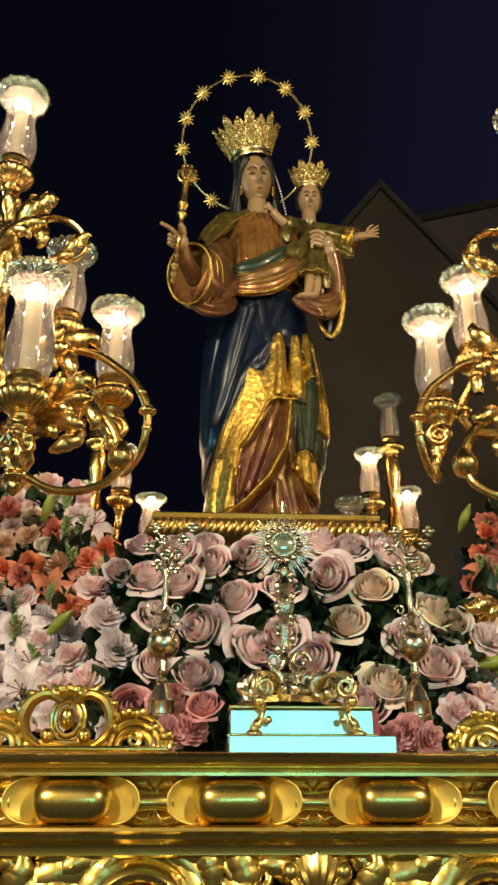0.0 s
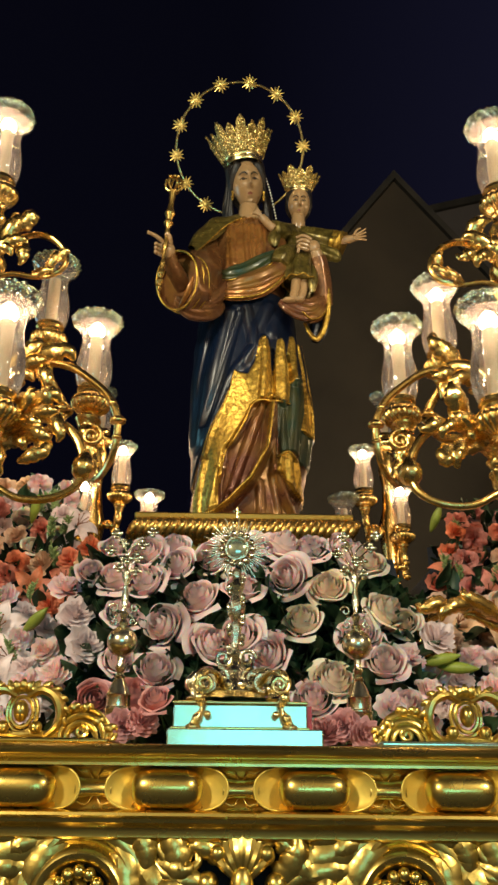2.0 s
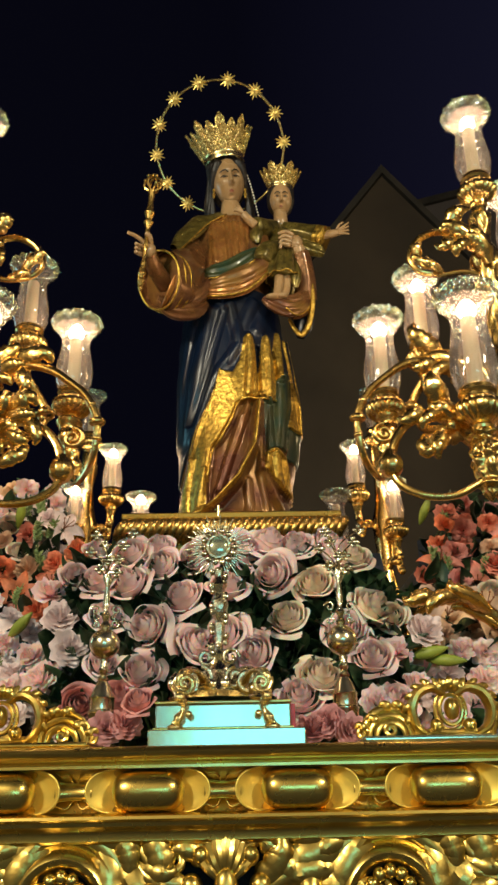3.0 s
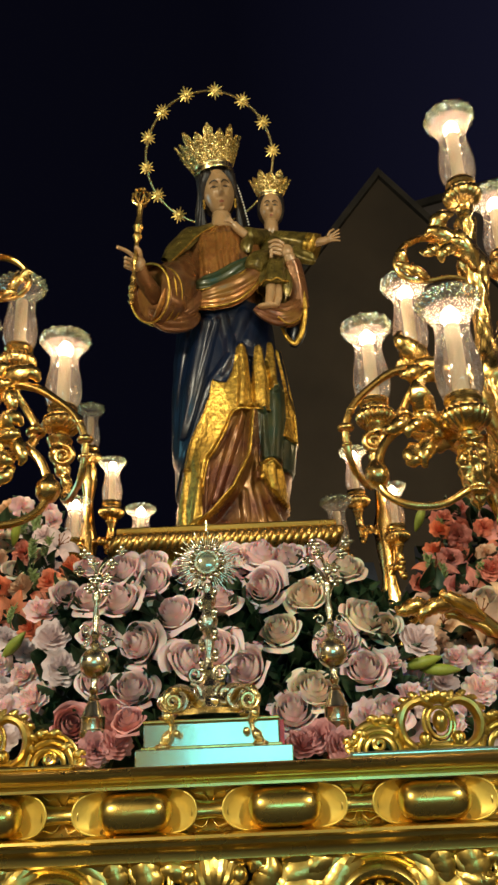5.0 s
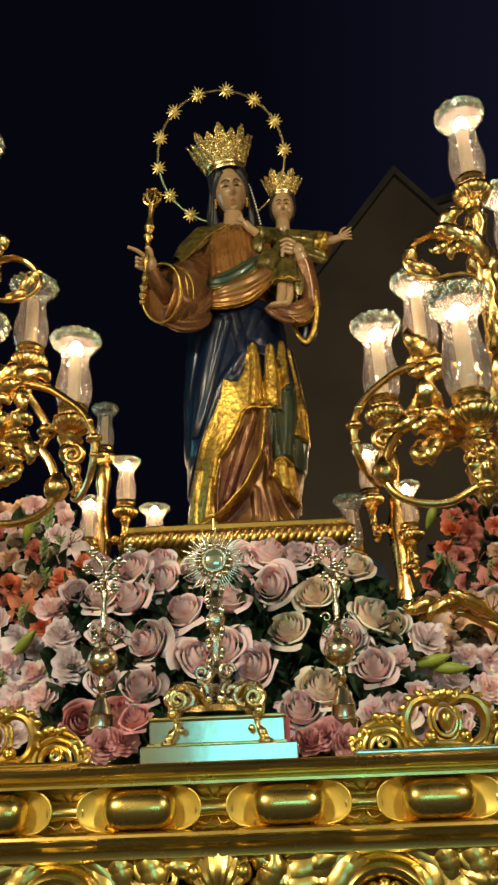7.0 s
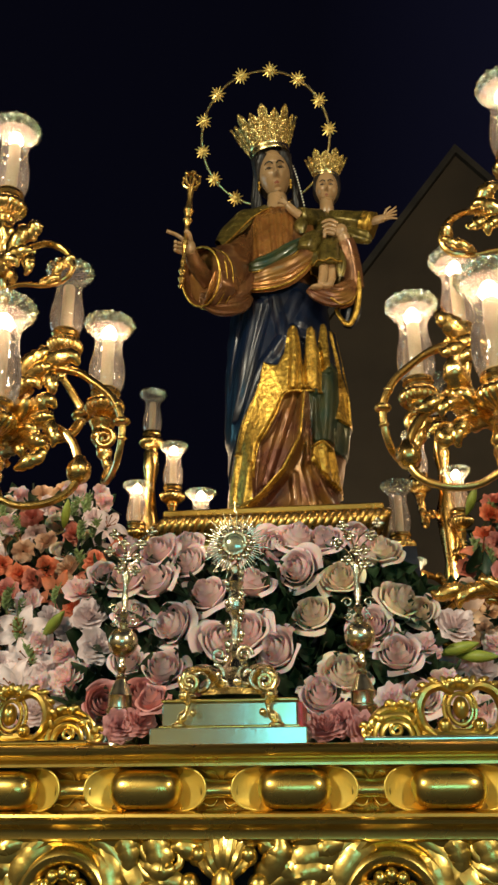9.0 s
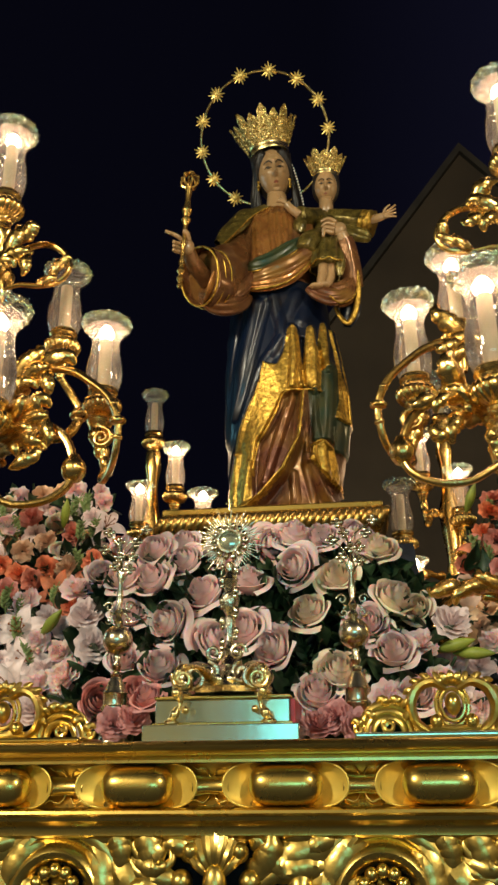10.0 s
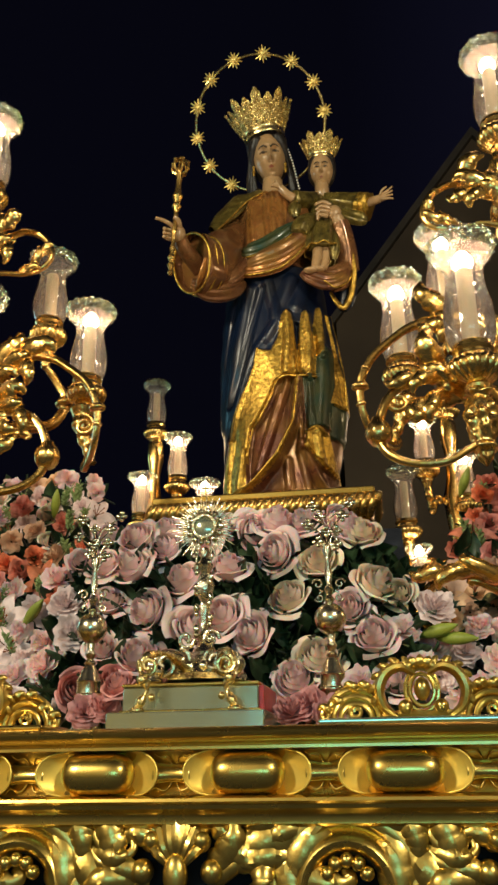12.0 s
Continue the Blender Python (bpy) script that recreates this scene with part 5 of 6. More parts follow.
# ---- candle lamps ----
def candle_lamp(c, h, r, lit, label, power=1.0, candle_h=0.72, shade=None):
    """A tulip glass round a candle; c is the bottom centre of the glass."""
    o = thing("candle_lamp", tuple(c), label, "candle lamp", "candle lamps on the float")
    prof = [(0.50, 0.0), (0.60, 0.03), (0.70, 0.12), (0.74, 0.24), (0.70, 0.38), (0.60, 0.52), (0.55, 0.64), (0.58, 0.74), (0.63, 0.78)]
    glass = part("glass_shade", Geo().lathe([(r * a, h * b) for a, b in prof], tuple(c), 36), shade or GLASS, o)
    glass.visible_shadow = False
    n = 12

    def zig(a, z):
        return 1 + 0.07 * abs(math.sin(n * a / 2)) * max(0, (z - 0.80 * h) / (0.2 * h))
    rows = [(r * (0.84 + 0.15 * math.sin(2.6 * k / 6)), h * (0.855 + 0.145 * k / 6)) for k in range(0, 7, 2)] + [(r * 0.90, h * 0.985), (r * 0.88, h * 0.93)]
    rim = Geo().lathe(rows, tuple(c), 72, wave=lambda a, z: zig(a, z) + 0.055 * math.cos(18 * a + math.pi * round(z / (h * 0.0484))))
    rm = part("rim", rim, RIM, glass, "pressed scalloped glass rim", smooth=False)
    rm.visible_shadow = False
    fr_ = part("collar", Geo().lathe([(r * 0.62, h * 0.775), (r * 0.70, h * 0.80), (r * 0.80, h * 0.84), (r * 0.86, h * 0.865)], tuple(c), 72, wave=lambda a, z: 1 + 0.05 * abs(math.sin(n * a / 2)) * (1 - (z / h - 0.775) / 0.09)), FROST, glass, "frosted petal-shaped collar")
    fr_.visible_shadow = False
    t = candle_h * h
    cd = part("candle", Geo().lathe([(0.0, 0.004), (r * 0.25, 0.004), (r * 0.25, t - 0.006), (r * 0.22, t), (r * 0.17, t - 0.004), (0.0, t - 0.006)], tuple(c), 20), WAX, o)
    if lit:
        fl = part("flame", Geo().lathe([(0.0, t - 0.004), (r * 0.22, t + 0.004), (r * 0.31, t + 0.014), (r * 0.29, t + 0.025), (r * 0.18, t + 0.037), (0.0, t + 0.046)], tuple(c), 16), FLAME, cd, "bright candle flame")
        fl.visible_shadow = False
        lamp("candle_light", "POINT", tuple(Vector(c) + Vector((0, 0, t + 0.03))), (0, 0, 0), 0.66 * power, (1.0, 0.68, 0.40), 0.012)
    else:
        part("wick", Geo().tube([Vector(c) + Vector((0, 0, t - 0.005)), Vector(c) + Vector((0.002, 0, t + 0.008))], 0.0012, 5), DARK, cd)


def cup_geo(c, r, h, n=20):
    """A gadrooned socket whose mouth is at c."""
    return Geo().lathe([(r * 0.50, 0.004), (r * 0.66, 0.006), (r * 0.70, -0.006), (r * 0.62, -0.012), (r * 0.64, -0.020), (r * 0.80, -0.028), (r * 0.88, -0.038), (r * 0.86, -0.048), (r * 0.76, -0.058), (r * 0.58, -0.067), (r * 0.36, -0.074),
                        (r * 0.44, -0.079), (r * 0.42, -0.085), (r * 0.30, -0.09), (r * 0.36, -h * 0.75), (r * 0.20, -h)], tuple(c), 96, wave=lambda a, z: 1 + (0.13 * abs(math.cos(n / 2 * a)) ** 0.6 - 0.06 if -0.068 < z < -0.024 else 0))


LIT_L = "lit candle in a tulip glass with a pressed rim"
UNLIT_L = "unlit candle in a tulip glass with a pressed rim"


def candelabrum(s):
    """The tall front candelabrum; s is -1 or 1 for its side of the float."""

    def P(x, y, z):
        # x counted outwards from the float's middle
        return Vector((CX + s * x, y, z))
    axis = P(0.665, 1.72, 0)
    c = thing("candelabrum", (axis.x, axis.y, 1.752), "tall gilded rococo candelabrum with scrolled arms", "candelabrum", "front candelabra")
    line = spline([(r_, 0, z_) for r_, z_ in [(0.09, 1.752), (0.085, 1.79), (0.05, 1.83), (0.035, 1.95), (0.045, 2.0), (0.028, 2.06), (0.030, 2.2), (0.042, 2.28), (0.056, 2.33), (0.040, 2.38), (0.030, 2.46), (0.036, 2.56), (0.042, 2.62), (0.026, 2.68), (0.020, 2.76),
                              (0.026, 2.84), (0.034, 2.90), (0.038, 2.94), (0.024, 2.975), (0.018, 3.0), (0.024, 3.04), (0.027, 3.07), (0.018, 3.08), (0.014, 3.11)]], 220)
    part("stem", Geo().lathe([(p.x, p.z) for p in line], (axis.x, axis.y, 0), 64,
                             wave=lambda a, z: 1 + 0.09 * abs(math.cos(4 * a + z * 14)) + 0.08 * math.cos(z * 95) * math.cos(6 * a)), GOLD_ARM, c)
    lamps = [(P(0.668, 1.72, 3.192), 0.235, 0.066, True, 0.13), (P(0.391, 1.81, 2.624 if s < 0 else 2.604), 0.205 if s < 0 else 0.225, 0.064, True, 0.11), (P(0.528 if s < 0 else 0.516, 1.86, 2.83 if s < 0 else 2.768), 0.205 if s < 0 else 0.222, 0.064, s > 0, 0.13),
             (P(0.505, 1.425, 2.425), 0.235, 0.066, True, 0.12), (P(0.80, 1.86, 3.06), 0.205, 0.064, True, 0.13), (P(0.90, 1.60, 2.60), 0.205, 0.064, True, 0.13)]
    for q, h, r, lit, ch in lamps:
        part("cup", cup_geo(q, r * 0.84, ch), GOLD_ARM, c)
        candle_lamp(q, h, r, lit, LIT_L if lit else UNLIT_L)

    def arm(points, r0, leaves=2, knob=True, n=46, at_=0.60):
        path = spline(points, n)
        g = Geo()
        g.tube(path, lambda t: r0 * (1.35 - 0.45 * t) * (1 + (0.10 * abs(math.sin(15 * t)) if t < 0.42 else 0)), 16, lobes=5, lobe=0.07)
        ob = part("arm", g, GOLD_ARM, c)
        for i in range(leaves):
            j = int(n * (0.05 + 0.36 * i / max(1, leaves)))
            p, d = path[j], (path[min(j + 3, n)] - path[j]).normalized()
            e = path[min(j + 9, n)]
            for q in (-1, 1):
                o = d.cross(Vector((0, 1, 0)) if abs(d.y) < 0.8 else Vector((1, 0, 0))).normalized() * q
                out = Vector((0, -0.6, 0))
                lf_ = acanthus_leaf([p - d * r0, p.lerp(e, 0.4) + (o + out) * r0 * 0.7, p.lerp(e, 0.85) + (o * 1.5 + out) * r0, e + o * r0 * 2.6 + out * r0 * 0.6, e + o * r0 * 3.0 - d * r0 * 1.2], r0 * 1.25)
                part("leaf", lf_, GOLD_ARM, ob)
        if knob:
            for f_, w_ in ((at_ - 0.045, 1.35), (at_, 2.3), (at_ + 0.045, 1.45)):
                p, d = path[int(n * f_)], (path[int(n * f_) + 2] - path[int(n * f_)]).normalized()
                part("knob", Geo().lathe([(r0 * w_ * math.cos(1.5708 * k / 5), r0 * (1.5 if w_ > 1.5 else 1.0) * math.sin(1.5708 * k / 5)) for k in range(-5, 6)], p, 32, axis=d, wave=lambda a, z: 1 + (0.07 * abs(math.cos(6 * a)) if w_ > 1.5 else 0)), GOLD_ARM, ob)
        part("bud", Geo().ball(path[-1], r0 * 1.15, 14, 10), GOLD_ARM, ob)
        return ob
    def leaf_run(points, r):
        """Three overlapping leaves along a line, flicking out by turns."""
        path = spline(points, 40)
        for i, f in enumerate((0.0, 0.27, 0.55)):
            seg = path[int(40 * f):int(40 * (f + 0.43)) + 1]
            k = len(seg) - 1
            nrm = (seg[k] - seg[0]).normalized().cross(Vector((0, 1, 0))) * (1 if i % 2 else -1) * r
            front = Vector((0, -0.5 * r, 0))
            part("leaf", acanthus_leaf([seg[0] - nrm * 0.2, seg[k // 2] + nrm * 0.3 + front, seg[k - 2] + nrm * 0.8 + front, seg[k] + nrm * 1.7], r * 0.85), GOLD_ARM, c)
    # inner lamp: up, over and round under the cup
    arm([P(0.655, 1.69, 2.43), P(0.60, 1.675, 2.52), P(0.535, 1.655, 2.580), P(0.47, 1.635, 2.605), P(0.41, 1.625, 2.592), P(0.365, 1.62, 2.562), P(0.315, 1.62, 2.515), P(0.290, 1.62, 2.450), P(0.302, 1.64, 2.372), P(0.340, 1.70, 2.345), P(0.368, 1.76, 2.372), P(0.360, 1.775, 2.410)], 0.0078, 1, n=70, at_=0.63)
    fin = Geo().tube(spline([P(0.392, 1.80, 2.54), P(0.392, 1.795, 2.50), P(0.380, 1.79, 2.455), P(0.368, 1.785, 2.420), P(0.352, 1.78, 2.385)], 20), lambda t: 0.030 * (1 - 0.75 * t) * (1 + 0.15 * math.sin(26 * t)), 12)
    part("finial", fin, GOLD_ARM, c)
    g = Geo().tube(curl((*P(0.374, 1.768, 0).xy, 2.480), 0.026, 1.57, s * 1.6, n=44), lambda t: 0.0075 * (1 - 0.35 * t), 10)
    part("volute", g, GOLD_ARM, c)
    # inner-back lamp
    arm([P(0.63, 1.74, 2.46), P(0.565, 1.80, 2.50), P(0.50, 1.86, 2.53), P(0.475, 1.885, 2.60), P(0.50, 1.88, 2.655), P(0.528, 1.86, 2.70)], 0.011, 1)
    # front lamp: the S arm, its ball and the great ring
    arm([P(0.645, 1.66, 2.30), P(0.56, 1.57, 2.335), P(0.49, 1.50, 2.358), P(0.43, 1.46, 2.388), P(0.375, 1.445, 2.372), P(0.338, 1.44, 2.335), P(0.322, 1.438, 2.280), P(0.332, 1.430, 2.235), P(0.375, 1.420, 2.206), P(0.435, 1.415, 2.203), P(0.49, 1.42, 2.232)], 0.0078, 1, False, n=80)
    g = Geo().lathe([(0.004, -0.028), (0.014, -0.024), (0.022, -0.012), (0.024, 0.0), (0.021, 0.013), (0.013, 0.022), (0.010, 0.030), (0.004, 0.032)], P(0.321, 1.438, 2.276), 40, wave=lambda a, z: 1 + 0.05 * abs(math.cos(5 * a)))
    part("boss", g, GOLD_ARM, c)
    leaf_run([P(0.60, 1.60, 2.335), P(0.53, 1.52, 2.360), P(0.47, 1.47, 2.395), P(0.42, 1.44, 2.425), P(0.405, 1.435, 2.450)], 0.028)
    leaf_run([P(0.56, 1.54, 2.34), P(0.49, 1.475, 2.350), P(0.43, 1.44, 2.340), P(0.40, 1.43, 2.310), P(0.415, 1.425, 2.285)], 0.023)
    leaf_run([P(0.50, 1.47, 2.360), P(0.44, 1.445, 2.385), P(0.39, 1.43, 2.378), P(0.355, 1.425, 2.345)], 0.018)
    leaf_run([P(0.645, 1.66, 2.46), P(0.58, 1.645, 2.560), P(0.52, 1.635, 2.610), P(0.46, 1.625, 2.632), P(0.415, 1.62, 2.655)], 0.030)
    leaf_run([P(0.60, 1.65, 2.53), P(0.53, 1.635, 2.585), P(0.475, 1.62, 2.585), P(0.44, 1.615, 2.555)], 0.024)
    part("tassel", Geo().tube(spline([P(0.565, 1.60, 2.545), P(0.555, 1.575, 2.50), P(0.535, 1.565, 2.455), P(0.525, 1.56, 2.42)], 24), lambda t: 0.017 * (1 - 0.6 * t) * (1 + 0.12 * math.sin(34 * t)), 16, lobes=5, lobe=0.12), GOLD_ARM, c)
    # lower boss
    bal = P(0.505, 1.425, -0.045)
    g = Geo().lathe([(p.x, p.z) for p in spline([(r_, 0, z_) for r_, z_ in [(0.018, 2.385), (0.027, 2.377), (0.019, 2.368), (0.026, 2.352), (0.029, 2.325), (0.024, 2.298), (0.019, 2.282), (0.025, 2.272), (0.016, 2.262), (0.013, 2.252), (0.002, 2.238)]], 90)], tuple(bal), 60, wave=lambda a, z: 1 + 0.13 * math.cos(5 * a + z * 60) + 0.10 * math.cos(z * 210) * math.cos(4 * a))
    part("baluster", g, GOLD_ARM, c)
    # upper volute with leaves
    arm([P(0.665, 1.70, 2.930), P(0.61, 1.70, 2.985), P(0.545, 1.70, 3.010), P(0.490, 1.70, 2.985), P(0.465, 1.70, 2.935), P(0.485, 1.70, 2.895), P(0.535, 1.70, 2.882), P(0.60, 1.70, 2.890), P(0.655, 1.71, 2.880)], 0.0068, 1, False, n=70)
    leaf_run([P(0.665, 1.67, 2.90), P(0.625, 1.655, 2.945), P(0.59, 1.65, 2.985), P(0.565, 1.65, 3.015), P(0.575, 1.645, 3.035)], 0.026)
    leaf_run([P(0.66, 1.66, 2.93), P(0.61, 1.65, 2.945), P(0.565, 1.645, 2.935), P(0.54, 1.645, 2.905)], 0.022)
    leaf_run([P(0.545, 1.69, 2.885), P(0.505, 1.68, 2.895), P(0.478, 1.675, 2.925), P(0.470, 1.67, 2.950)], 0.014)
    if s > 0:
        arm([P(0.640, 1.735, 1.97), P(0.54, 1.72, 2.055), P(0.45, 1.70, 2.060), P(0.385, 1.69, 2.020), P(0.375, 1.685, 1.970), P(0.410, 1.685, 1.950), P(0.435, 1.69, 1.975)], 0.0085, 1, False)
        leaf_run([P(0.56, 1.70, 2.04), P(0.48, 1.675, 2.065), P(0.42, 1.665, 2.060), P(0.375, 1.66, 2.030)], 0.020)
    # outward arms
    arm([P(0.68, 1.73, 2.70), P(0.76, 1.81, 2.80), P(0.82, 1.86, 2.82), P(0.83, 1.87, 2.89), P(0.80, 1.86, 2.94)], 0.009, 1)
    arm([P(0.68, 1.71, 2.4), P(0.78, 1.66, 2.48), P(0.87, 1.61, 2.42), P(0.93, 1.59, 2.44), P(0.90, 1.60, 2.49)], 0.009, 1)


candelabrum(-1)
candelabrum(1)


# low candelabra behind the pedestal
def back_candelabrum(s):
    def P(x, y, z):
        return Vector((CX + s * x, y, z))
    a = P(0.62, 3.27, 0)
    c = thing("low_candelabrum", (a.x, a.y, 1.752), "low gilded candelabrum with small candle lamps", "candelabrum", "back candelabra")
    part("stem", Geo().lathe([(0.08, 1.752), (0.05, 1.80), (0.030, 1.9), (0.034, 2.2), (0.045, 2.4), (0.028, 2.5), (0.038, 2.62), (0.045, 2.70), (0.028, 2.78), (0.022, 2.88), (0.034, 2.95), (0.030, 3.02), (0.018, 3.06)], (a.x, a.y, 0), 28, wave=lambda t, z: 1 + 0.10 * math.cos(5 * t + z * 25)), GOLD_ARM, c)
    spots = [(P(0.62, 3.27, 3.115), 0.20, 0.058, False), (P(0.515, 3.25, 2.855), 0.195, 0.058, True), (P(0.385 + 0.034 * (s > 0), 3.20, 2.65 - 0.055 * (s > 0)), 0.165 + 0.055 * (s > 0), 0.062 + 0.002 * (s > 0), s < 0), (P(0.66, 3.22, 2.69), 0.18, 0.058, True)]
    if s > 0:
        spots.append((P(0.455, 3.16, 2.335), 0.15, 0.052, True))
    for q, h, r, lit in spots:
        part("cup", cup_geo(q, r, 0.12), GOLD_ARM, c)
        candle_lamp(q, h, r, lit, "small " + (LIT_L if lit else UNLIT_L), 1.2, 0.74, GLOW_HAZE if lit else None)
        if abs(q.x - a.x) > 0.02:
            path = spline([(a.x, a.y, q.z - 0.20), (q.x * 0.6 + a.x * 0.4, q.y, q.z - 0.16), (q.x + 0.01 * s, q.y, q.z - 0.20), (q.x, q.y, q.z - 0.11)], 24)
            g = Geo().tube(path, lambda t: 0.014 * (1 + 0.25 * math.sin(t * 22)), 9)
            for i in range(5):
                g.ball(path[4 + 4 * i] + Vector((0, -0.012, 0.01 * (-1) ** i)), 0.016, 8, 6)
            part("arm", g, GOLD_ARM, c)


back_candelabrum(-1)
back_candelabrum(1)


# ---- flowers ----
def petal(geo, ang, r0, h, tilt, span, flare, dz, ruffle=0.0, point=0.0, seed=0.0, nu=5, nv=5, slot=0):
    def fn(u, v):
        w = 2 * u - 1
        shape = (0.35 + 0.65 * math.sin(math.pi * min(1, 0.12 + 0.62 * v))) * (1 - point * v ** 1.5)
        top = 1 - 0.22 * w * w * v
        rr = r0 + h * math.sin(tilt) * v * top + flare * v ** 4
        z = dz + h * math.cos(tilt) * v * top - 0.8 * flare * v ** 6
        if ruffle:
            k = ruffle * v * v
            rr += k * math.sin(w * 7 + seed)
            z += k * math.cos(w * 9 + seed * 2)
        a = ang + w * span * shape / (1 + 1.2 * rr / 0.03 * math.sin(tilt))
        return (rr * math.cos(a), rr * math.sin(a), z)
    geo.grid(fn, nu, nv, False, slot)


def rose_petals(seed, full):
    """A cupped rose: a tight whorl in wide rounded petals that roll back at the lip."""
    r = random.Random(seed)
    out, n = [], 16
    for i in range(n):
        t = i / (n - 1)
        ang, wob = i * 2.4 + r.uniform(-0.25, 0.25), r.uniform(0, 6)
        R = 0.006 + (0.027 + 0.003 * full) * t + r.uniform(-0.001, 0.001)
        H = 0.047 - 0.013 * t - 0.004 * full * t
        span = 2.3 - 1.25 * t ** 0.6
        lip = (0.0005 + 0.0105 * t ** 3) * (0.8 + 0.4 * r.random())
        tuck = r.uniform(0.04, 0.10)

        def fn(u, v):
            w = 2 * u - 1
            cup = math.sin(min(1.0, 0.10 + 1.05 * v) * math.pi * (0.5 + 0.25 * (1 - t)))
            edge = max(0.0, (v - 0.68) / 0.32)
            rr = R * (0.18 + 0.82 * cup) * (1 + tuck * w) + lip * edge ** 1.8 * (1 - 0.3 * abs(w) ** 3)
            z = 0.002 - 0.010 * t + H * v * (1 - 0.20 * abs(w) ** 2.5 * v) - 0.75 * lip * edge ** 3
            k = 0.0011 * edge * (0.4 + t)
            rr += k * math.sin(4.5 * w + wob)
            z += k * math.cos(5.5 * w + wob * 2)
            a = ang + w * span * (0.55 + 0.45 * math.sin(math.pi * min(1.0, 0.15 + 0.6 * v)))
            return (rr * math.cos(a), rr * math.sin(a), z)
        out.append(("petal", Geo().grid(fn, 12, 9)))
    return out


def carnation_geo(seed):
    """One ruffled sheet wound in a spiral."""
    g = Geo()

    def fn(u, v):
        a, t = u * 2 * math.pi * 5.2, u
        tilt = radians(4 + 84 * t)
        fringe = 0.0055 * v * v * math.sin(u * 95 + seed) + 0.002 * v * math.sin(u * 230 + seed * 2)
        h = 0.030 * v + 0.003 * math.sin(u * 300) * (1 if v > 0.9 else 0)
        rr = 0.002 + 0.005 * t + h * math.sin(tilt) + fringe * math.cos(tilt)
        return (rr * math.cos(a), rr * math.sin(a), h * math.cos(tilt) + fringe * math.sin(tilt))
    return g.grid(fn, 190, 4)


def lily_petals(seed):
    r = random.Random(seed)
    out = []
    for i in range(6):
        g = Geo()
        a0, k = i * math.pi / 3 + r.uniform(-0.08, 0.08), (1.0 if i % 2 else 0.86)

        def fn(u, v):
            w = 2 * u - 1
            wid = 0.021 * k * math.sin(math.pi * (0.08 + 0.90 * v ** 0.8)) * w
            rr = 0.004 + 0.072 * v ** 1.15
            z = 0.055 * v - 0.055 * v ** 3.2 - 0.006 * (1 - w * w) + 0.0022 * math.sin(9 * v + 5 * w + seed) * v
            return (rr * math.cos(a0) - wid * math.sin(a0), rr * math.sin(a0) + wid * math.cos(a0), z)
        out.append(("petal", g.grid(fn, 6, 10)))
    return out


def stamen_list():
    out = []
    for i in range(6):
        a = i * 1.047 + 0.5
        g = Geo().tube(spline([(0, 0, 0.004), (0.006 * math.cos(a), 0.006 * math.sin(a), 0.03), (0.016 * math.cos(a), 0.016 * math.sin(a), 0.05), (0.018 * math.cos(a), 0.018 * math.sin(a), 0.057)], 9), lambda t: 0.0012 if t < 0.8 else 0.0028, 5)
        out.append(("stamen", g))
    return out


def stem_geo(length=0.10):
    g = Geo().tube([(0, 0, 0.002), (0.003, 0, -length * 0.5), (0, 0.004, -length)], 0.0028, 6)
    for i in range(5):
        a = i * 1.257
        g.tube(spline([(0, 0, -0.004), (0.012 * math.cos(a), 0.012 * math.sin(a), -0.002), (0.022 * math.cos(a), 0.022 * math.sin(a), -0.008)], 5), lambda t: 0.004 * (1 - 0.8 * t), 5, flat=0.4)
    return g


def leaf_geo(k=1.0):
    g = Geo()

    def fn(u, v):
        w = 2 * u - 1
        wid = 0.019 * k * math.sin(math.pi * (0.05 + 0.95 * v ** 0.8)) * w
        return (wid, 0.010 * math.sin(2.5 * v) + 0.006 * abs(w), 0.072 * k * v)
    return g.grid(fn, 4, 7)


FLOWERS = {}


def flower(kind, at, way, size, spin, label):
    """One bloom on its stem, looking along way."""
    name, m = {"rose": ("rose", ROSE), "cream": ("rose", ROSE_CREAM), "pinkrose": ("rose", PINK), "coral": ("carnation", CORAL), "peachc": ("carnation", PEACH), "pinkc": ("carnation", PINK), "lilacc": ("carnation", LILAC), "mauvec": ("carnation", ROSE),
               "lily": ("lily", PEACH), "coral_lily": ("lily", CORAL), "lilac_lily": ("lily", LILAC), "mauve_lily": ("lily", ROSE)}[kind]
    variant = rnd.randrange(3)
    key = (kind, variant)
    m4 = Matrix.Translation(at) @ Vector(way).to_track_quat("Z", "Y").to_matrix().to_4x4() @ pose(0, 0, 0, 0, 0, spin)
    if key not in FLOWERS:
        if name == "carnation":
            ob = mesh_ob(name, carnation_geo(variant + 3), m)
            pieces = []
        else:
            ob = new(name)
            pieces = [(nm, g, m) for nm, g in (rose_petals(variant * 5 + len(kind), variant / 2) if name == "rose" else lily_petals(variant))]
        if name == "lily":
            pieces += [(nm, g, STAMEN) for nm, g in stamen_list()]
        for nm, g, pm in pieces + [("stem", stem_geo(), LEAF)]:
            q = mesh_ob(nm, g, pm)
            q.parent = ob
        tagged(ob, label, "flower", name + " blooms")
        FLOWERS[key] = ob
        ob.matrix_basis = m4 @ Matrix.Scale(size, 4)
    else:
        ob = copy_thing(FLOWERS[key], m4)
        ob.scale = (size, size, size)
        tagged(ob, label)
    return ob


